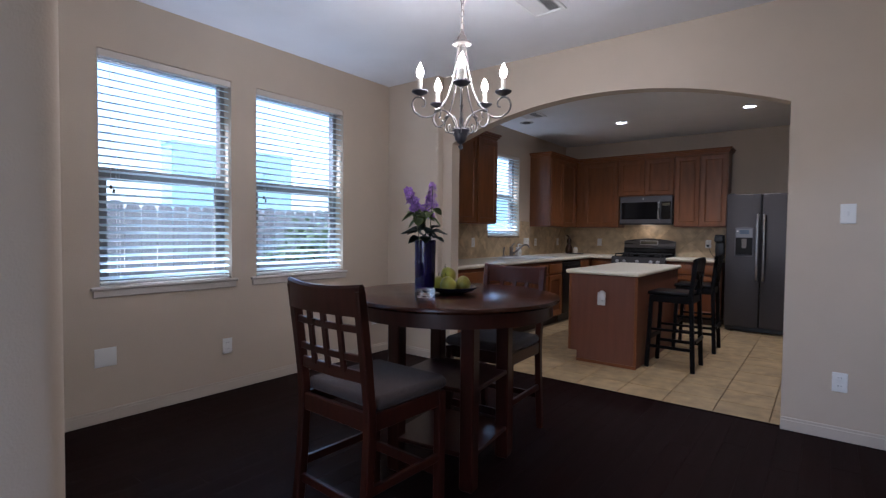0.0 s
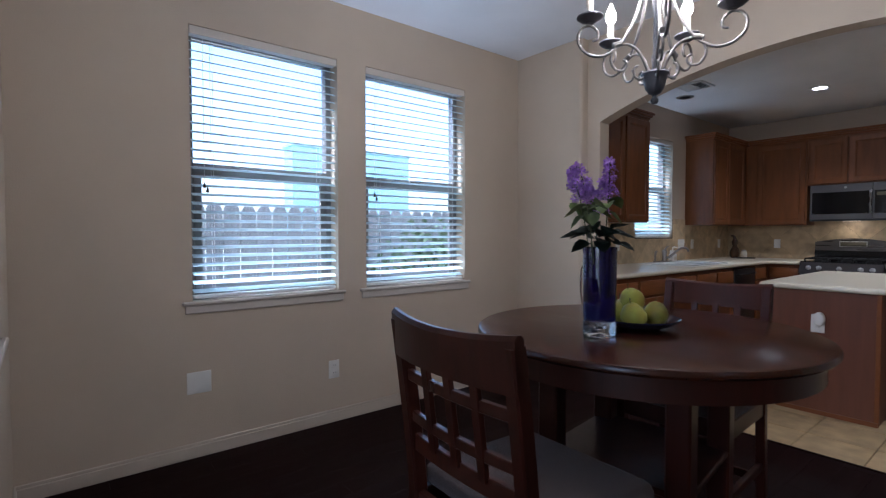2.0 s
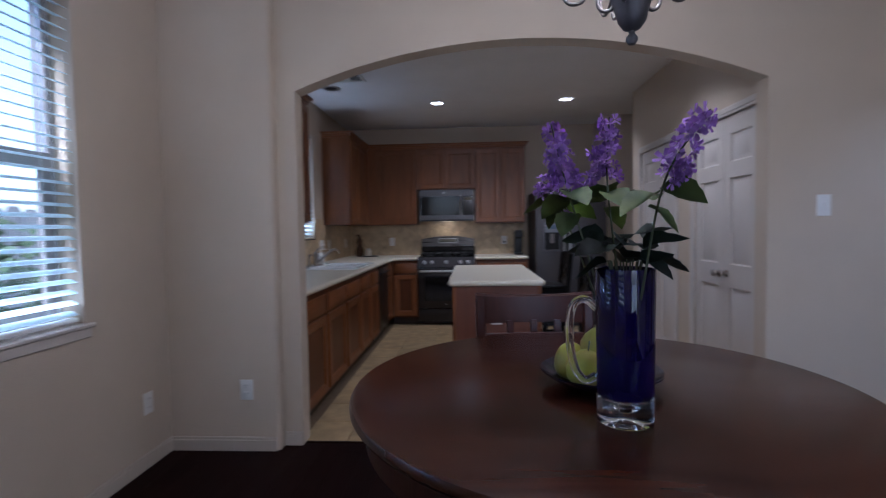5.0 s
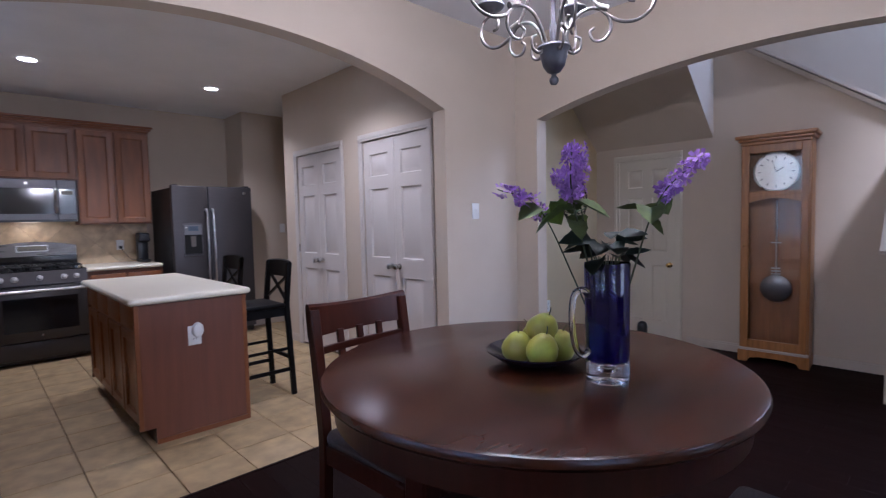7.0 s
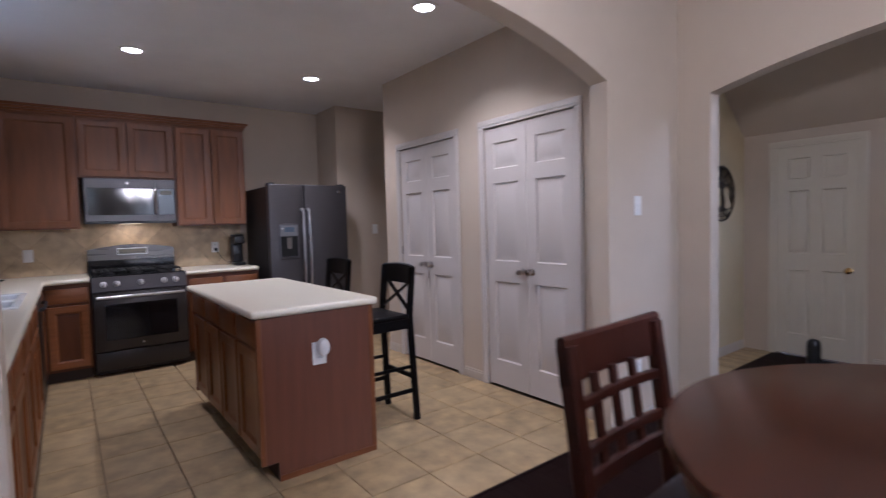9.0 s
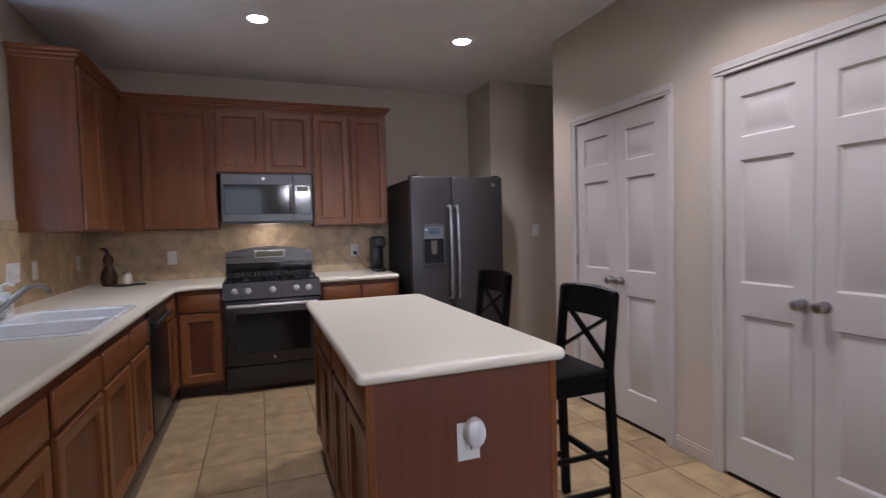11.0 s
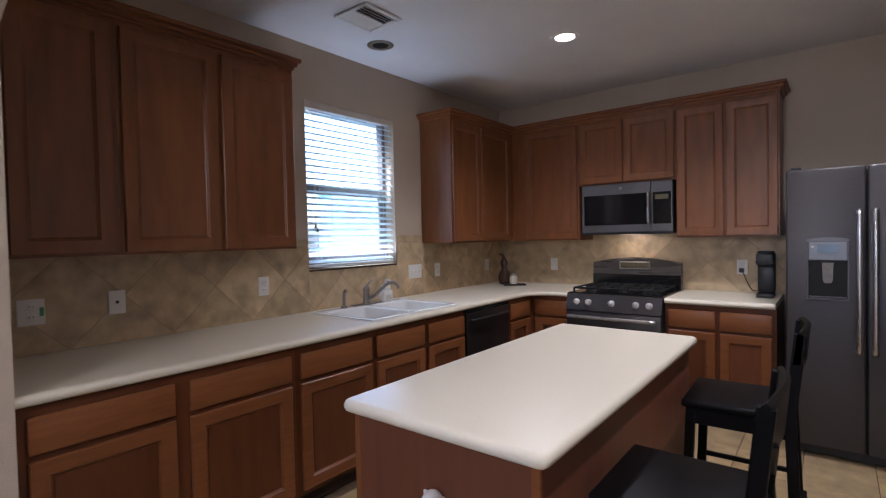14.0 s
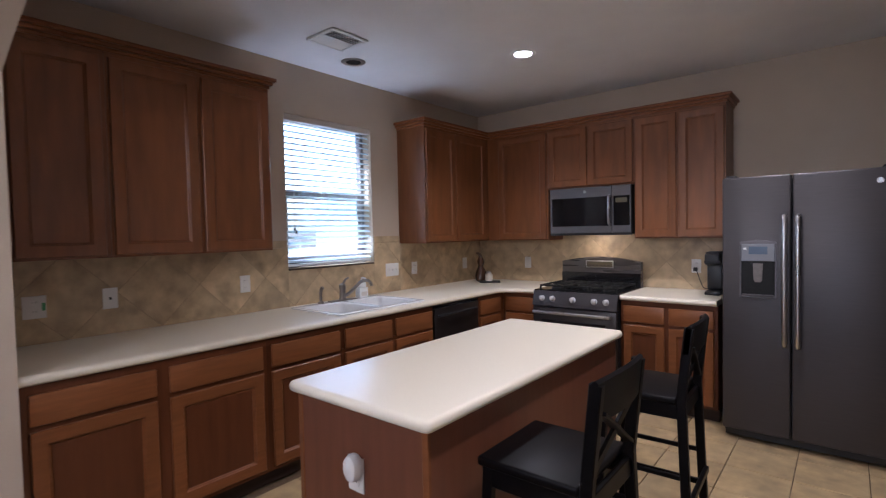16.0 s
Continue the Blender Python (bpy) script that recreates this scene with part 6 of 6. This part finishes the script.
tr = thing("tree_of_life_ornament", "round dark bronze tree-of-life wall ornament", "wall art", pose(2.255, 4.35, 1.50))
RR = 0.245
part("rim", tube(B(), [(RR * math.cos(2 * math.pi * i / 48), -0.012, RR * math.sin(2 * math.pi * i / 48)) for i in range(49)], 0.008, n=8), BRONZE, tr)
part("trunk", tube(B(), spline([(0, -0.012, -0.13), (0.012, -0.012, -0.06), (-0.004, -0.012, 0.0), (0.004, -0.012, 0.06)]), 0.022, 0.012, 8), BRONZE, tr)
rt = random.Random(11)
for i in range(11):
    a = math.radians(15 + 15 * i)
    e = Vector((RR * 0.97 * math.cos(a), -0.012, RR * 0.97 * math.sin(a)))
    part("branch", tube(B(), spline([(0.0, -0.012, 0.03), (e.x * 0.35 + rt.uniform(-0.03, 0.03), -0.014, 0.06 + e.z * 0.3), (e.x * 0.7 + rt.uniform(-0.03, 0.03), -0.010, 0.02 + e.z * 0.7), tuple(e)]), 0.007, 0.003, 6), BRONZE, tr)
for i in range(7):
    a = math.radians(210 + 20 * i)
    e = Vector((RR * 0.97 * math.cos(a), -0.012, RR * 0.97 * math.sin(a)))
    part("root", tube(B(), spline([(0.0, -0.012, -0.10), (e.x * 0.4, -0.014, -0.14 + rt.uniform(-0.02, 0.02)), tuple(e)]), 0.009, 0.004, 6), BRONZE, tr)
bm = B()
for i in range(420):
    a, r = math.radians(rt.uniform(-25, 205)), RR * math.sqrt(rt.uniform(0.30, 1.06))
    if i % 3 == 0:
        a, r = math.radians(rt.uniform(0, 360)), RR * rt.uniform(0.92, 1.05)
    at = Vector((r * math.cos(a), -0.012 + rt.uniform(-0.004, 0.004), 0.01 + r * 0.95 * math.sin(a)))
    q = rt.uniform(0, math.pi)
    v = [bm.verts.new(at + Vector((s * 0.016 * math.cos(q) + k * 0.007 * math.sin(q), -0.002, s * 0.016 * math.sin(q) - k * 0.007 * math.cos(q)))) for s, k in ((-1, 0), (0, -1), (1, 0), (0, 1))]
    bm.faces.new(v)
bmesh.ops.solidify(bm, geom=bm.faces[:], thickness=0.0015)
part("leaves", bm, BRONZE, tr)

# ---- small things on the worktop ----
XT, YT = XW + 0.012, YB - 0.012
for y, z, w, k, lab in ((4.325, 1.10, 0.100, "switch2", "white double outlet plate on the backsplash"), (4.665, 1.108, 0.075, "jack", "white cable jack plate on the backsplash"), (5.48, 1.112, 0.075, "outlet", "white duplex outlet on the backsplash"),
                        (6.918, 1.108, 0.165, "switch", "wide white triple switch plate on the backsplash"), (7.22, 1.103, 0.075, "outlet", "white duplex outlet on the backsplash"), (8.035, 1.10, 0.075, "rocker", "white rocker plate in the kitchen corner")):
    pp = plate("wall_plate", lab, "outlet", WESTM(y, z, XT), w, 0.118, "outlet" if k == "switch2" else k)
    if k == "switch2":
        part("green_switch", bx(0.03, 0.045, -0.010, -0.005, -0.02, 0.02), material("green_indicator", (0.08, 0.35, 0.15), 0.4), pp)
plate("wall_plate", "white rocker plate on the backsplash", "outlet", pose(-2.80, YT, 1.103), kind="rocker")
plate("wall_plate", "white duplex outlet with a plug", "outlet", pose(-1.168, YT, 1.108))
cf = thing("coffee_maker", "small black single-serve coffee maker", "coffee maker", pose(-0.985, 8.10, ZC + 0.001))
part("base", bx(-0.055, 0.055, -0.10, 0.10, 0, 0.03, bevel=0.008, seg=2), BLACKP, cf)
part("column", bx(-0.055, 0.055, 0.0, 0.10, 0.03, 0.24, bevel=0.012, seg=2), BLACKP, cf)
part("head", bx(-0.056, 0.056, -0.10, 0.10, 0.235, 0.325, bevel=0.016, seg=3), BLACKP, cf)
part("lid", bx(-0.050, 0.050, -0.085, 0.085, 0.325, 0.338, bevel=0.005), SLATED, cf)
part("band", bx(-0.057, 0.057, -0.101, -0.06, 0.255, 0.268), SLATED, cf)
part("power_cord", tube(B(), spline([(0.0 - 0.05, 0.09, 0.03), (-0.10, 0.10, 0.035), (-0.14, 0.16, 0.09), (-0.165, 0.20, 0.14), (-0.183, 0.215, 0.175)]), 0.0035, n=6), BLACKP, cf)
part("plug", bx(-0.200, -0.168, 0.195, 0.225, 0.160, 0.192, bevel=0.004), BLACKP, cf)
ty = thing("tray", "small black tray in the counter corner", "tray", pose(-3.08, 8.02, ZC + 0.001, 0, 0, 35))
part("dish", bx(-0.11, 0.11, -0.07, 0.07, 0, 0.012, bevel=0.005), BLACKP, ty)
bo = thing("bottle_vase", "dark slender ceramic bottle on the worktop", "bottle", pose(-3.22, 8.06, ZC + 0.001))
part("body", lathe(B(), [(0, 0), (0.045, 0), (0.058, 0.02), (0.062, 0.06), (0.054, 0.105), (0.034, 0.145), (0.026, 0.165), (0.034, 0.190), (0.038, 0.215), (0.028, 0.245), (0.016, 0.262), (0, 0.266)], n=24), AMBER, bo)
part("neck", tube(B(), spline([(0, 0, 0.255), (-0.006, -0.004, 0.282), (-0.022, -0.014, 0.302), (-0.042, -0.026, 0.300)]), 0.017, 0.010, 12), AMBER, bo, "curved neck")
jr = thing("jar", "small clear jar with cream filling and dark lid", "jar", pose(-3.09, 8.02, ZC + 0.014))
part("glass_body", lathe(B(), [(0, 0), (0.034, 0), (0.038, 0.01), (0.038, 0.065), (0.028, 0.08), (0, 0.08)], n=20), CREAMW, jr)
part("lid", lathe(B(), [(0, 0.105), (0.012, 0.103), (0.026, 0.095), (0.030, 0.08), (0, 0.08)], n=20), STEEL, jr)

sp = thing("floor_speaker", "small black upright cylinder on the floor before the hall door", "speaker", pose(2.47, 3.695, 0.001))
part("shell", lathe(B(), [(0, 0.0), (0.046, 0.0), (0.050, 0.005), (0.050, 0.180), (0.045, 0.210), (0.031, 0.229), (0.012, 0.236), (0, 0.237)], n=28), BLACKP, sp)
part("base_ring", lathe(B(), [(0.049, 0.012), (0.0515, 0.014), (0.0515, 0.024), (0.049, 0.026), (0.049, 0.012)], n=28), BLACK, sp)

# ---- outdoors ----
gd = solid("ground", bx(-60, 60, -60, 60, -0.62, -0.6), GRASS, "mown lawn around the house", "ground")
fc = thing("fence", "weathered grey cedar privacy fence with dog-eared boards", "fence")
fb = prism(B(), [(-0.074, 0.0), (0.074, 0.0), (0.074, 1.83), (0.040, 1.88), (-0.040, 1.88), (-0.074, 1.83)], "x", -0.009, 0.009)
fme = mesh_of("board", fb, FENCEW)
rf = random.Random(3)
for i in range(45):
    o = new("board", fme)
    o.parent = fc
    o.matrix_basis = pose(-5.55 + rf.uniform(-0.006, 0.006), -0.6 + 0.160 * i, -0.36 + rf.uniform(-0.015, 0.015), 0, 0, 0)
for z in (0.0, 0.55, 1.15):
    part("fence_rail", bx(-5.61, -5.56, -0.7, 6.52, z, z + 0.085), FENCEW, fc)
hs = thing("neighbour_house", "pale teal clapboard house wall beyond the fence", "house")
part("wall", bx(-8.4, -8.0, 3.75, 5.95, -0.6, 2.62), SIDING, hs)
part("roof", prism(B(), [(3.73, 2.62), (5.97, 2.62), (5.97, 2.66), (3.73, 2.66)], "x", -8.42, -7.985), SIDING, hs)
for i in range(18):
    part("clapboard", bx(-8.012, -7.998, 3.75, 5.95, -0.55 + 0.175 * i, -0.55 + 0.175 * i + 0.168), SIDING, hs)
hs = thing("neighbour_house", "pale teal clapboard house wall further along the fence", "house")
part("wall", bx(-8.4, -8.0, 9.75, 14.5, -0.6, 2.25), SIDING, hs)
part("roof", bx(-8.45, -7.97, 9.70, 14.55, 2.25, 2.30), SIDING, hs)
for i in range(16):
    part("clapboard", bx(-8.012, -7.998, 9.75, 14.5, -0.55 + 0.175 * i, -0.55 + 0.175 * i + 0.168), SIDING, hs)
sb = thing("shrub", "leafy green shrub in front of the fence", "shrub")
rs = random.Random(8)
bm = B()
for i in range(1500):
    th, ph, r = rs.uniform(0, 6.283), rs.uniform(-1, 1), rs.uniform(0.35, 1.0) ** 0.5
    at = Vector((-4.95 + 0.42 * r * math.cos(th) * math.sqrt(1 - ph * ph), 4.25 + 0.95 * r * math.sin(th) * math.sqrt(1 - ph * ph), 0.50 + 0.85 * r * ph + 0.12 * math.sin(3 * th)))
    q = Vector((rs.gauss(0, 1), rs.gauss(0, 1), rs.gauss(0, 1))).to_track_quat("Z", "Y").to_matrix()
    v = [bm.verts.new(at + q @ Vector((x * 0.05, y * 0.03, 0))) for x, y in ((-1, 0), (0, -1), (1, 0), (0, 1))]
    bm.faces.new(v)
part("crown", bm, BUSH, sb, "", 60)
bm = B()
for i in range(6):
    tube(bm, spline([(-4.95, 4.25, -0.6), (-4.95 + rs.uniform(-.1, .1), 4.25 + rs.uniform(-.2, .2), 0.0), (-4.95 + rs.uniform(-.2, .2), 4.25 + rs.uniform(-.6, .6), 0.7)]), 0.02, 0.006, 6)
part("limbs", bm, FENCEW, sb)

# ---- floor pieces ----
fl = thing("floor_wood", "dark espresso plank floor in the dining room", "floor", kind="structure")
rp = random.Random(2)
pw = 0.127
plank_meshes = {}


def plank(x0, y0, x1, y1):
    k = (round(x1 - x0, 3), round(y1 - y0, 3))
    if k not in plank_meshes:
        plank_meshes[k] = mesh_of("plank", bx(0, k[0] - 0.0007, 0, k[1] - 0.0007, -0.014, 0, bevel=0.0005), FLOORW)
    o = new("plank", plank_meshes[k])
    o.parent = fl
    o.location = (x0, y0, 0)


i, x = 0, XW
while x < XH + 0.12 - 1e-4:
    xe = min(x + pw, XH + 0.12)
    y = YS - 0.19 if x < -1.47 else -1.98
    first = (0.55, 1.0, 1.45, 0.8)[i % 4]
    top = 4.035
    while y < top - 1e-4:
        ye = min(y + first, top)
        plank(x, y, xe, ye)
        y, first = ye, 1.5
    x, i = xe, i + 1
x, i = XH + 0.12, 0
while x < XD - 1e-4:
    xe = min(x + pw, XD)
    y, first = 0.56, (0.55, 1.0, 1.45, 0.8)[i % 4]
    while y < 4.10 - 1e-4:
        ye = min(y + first, 4.10)
        plank(x, y, xe, ye)
        y, first = ye, 1.5
    x, i = xe, i + 1
solid("trim_threshold", bx(AR[0], AR[1], 4.030, 4.052, -0.01, 0.004, bevel=0.003), FLOORW, "thin dark strip between plank and tile floor", "trim")

ft = thing("floor_tile", "beige square ceramic tile floor in the kitchen", "floor", kind="structure")
TS = 0.336
tile_meshes = {}


def tile(x0, y0, x1, y1, parent):
    k = (round(x1 - x0, 3), round(y1 - y0, 3))
    if k[0] < 0.012 or k[1] < 0.012:
        return
    if k not in tile_meshes:
        tile_meshes[k] = mesh_of("tile", bx(0.0025, k[0] - 0.0025, 0.0025, k[1] - 0.0025, -0.012, 0, bevel=0.002), TILE)
    o = new("tile", tile_meshes[k])
    o.parent = parent
    o.location = (x0, y0, 0.0)


def tiled(xa, xb, ya, yb, parent):
    i0, j0 = math.floor((xa + 1.072) / TS), math.floor((ya - 4.362) / TS)
    x = -1.072 + i0 * TS
    while x < xb:
        y = 4.362 + j0 * TS
        while y < yb:
            tile(max(x, xa), max(y, ya), min(x + TS, xb), min(y + TS, yb), parent)
            y += TS
        x += TS


tiled(-2.70, XP, 4.052, 7.79, ft)
tiled(-2.70, -0.0, 7.79, 8.0, ft)
tiled(XP, 2.4, 6.74, 7.79, ft)
tiled(XH + 0.12, XD, 4.10, 4.35, ft)

# backsplash: square tiles set on the diagonal
bs = thing("backsplash", "tan stone-look backsplash tiles set on the diagonal", "backsplash", kind="structure")
DG = 0.47


def clip(poly, f):
    out = []
    for i, p in enumerate(poly):
        q = poly[(i + 1) % len(poly)]
        a, b = f(p), f(q)
        if a >= 0:
            out.append(p)
        if (a >= 0) != (b >= 0):
            t = a / (a - b)
            out.append((p[0] + (q[0] - p[0]) * t, p[1] + (q[1] - p[1]) * t))
    return out


def splash(a0, a1, z0, z1, place):
    """Diagonal tiles clipped to a rectangle of wall; place(bm_pts) puts (a, z) on the wall."""
    g = DG / 2 - 0.0022
    for i in range(math.floor(a0 / (DG / 2)) - 1, math.ceil(a1 / (DG / 2)) + 2):
        for j in range(-1, 8):
            if (i + j) % 2:
                continue
            c, z = i * DG / 2, ZC + j * DG / 2
            poly = [(c - g, z), (c, z - g), (c + g, z), (c, z + g)]
            for f in (lambda p: p[0] - a0, lambda p: a1 - p[0], lambda p: p[1] - z0, lambda p: z1 - p[1]):
                poly = clip(poly, f) if len(poly) > 2 else []
            if len(poly) < 3:
                continue
            area = abs(sum(poly[k][0] * poly[(k + 1) % len(poly)][1] - poly[(k + 1) % len(poly)][0] * poly[k][1] for k in range(len(poly)))) / 2
            if area > 2e-4:
                part("tile", place(poly), SPLASH, bs)


def on_west(poly):
    return prism(B(), poly, "x", XW + 0.003, XW + 0.011)


def on_back(poly):
    return prism(B(), poly, "y", YB - 0.011, YB - 0.003)


part("grout_bed", bx(XW + 0.0005, XW + 0.0085, 4.125, YB, ZC + 0.001, 1.185), SGROUT, bs)
part("grout_bed", bx(XW + 0.0005, XW + 0.0085, 4.125, 5.83, 1.185, 1.349), SGROUT, bs)
part("grout_bed", bx(XW + 0.0005, XW + 0.0085, 6.705, 7.028, 1.185, 1.415), SGROUT, bs)
part("grout_bed", bx(XW + 0.0005, XW + 0.0085, 7.028, YB, 1.185, 1.344), SGROUT, bs)
part("grout_bed", bx(XW + 0.011, -0.88, YB - 0.0085, YB - 0.0005, ZC + 0.001, 1.40), SGROUT, bs)
splash(4.125, 5.83, ZC + 0.001, 1.349, on_west)
splash(5.83, 6.705, ZC + 0.001, 1.176, on_west)
splash(6.705, 7.028, ZC + 0.001, 1.36, on_west)
splash(7.028, YB - 0.012, ZC + 0.001, 1.344, on_west)
splash(XW + 0.012, -0.88, ZC + 0.001, 1.40, on_back)
for a, b in ((5.505, 5.83), (6.707, 7.028)):
    part("cap_tile", bx(XW + 0.002, XW + 0.014, a, b, 1.362 if b > 6 else 1.352, 1.418 if b > 6 else 1.405, bevel=0.004), SPLASH, bs)
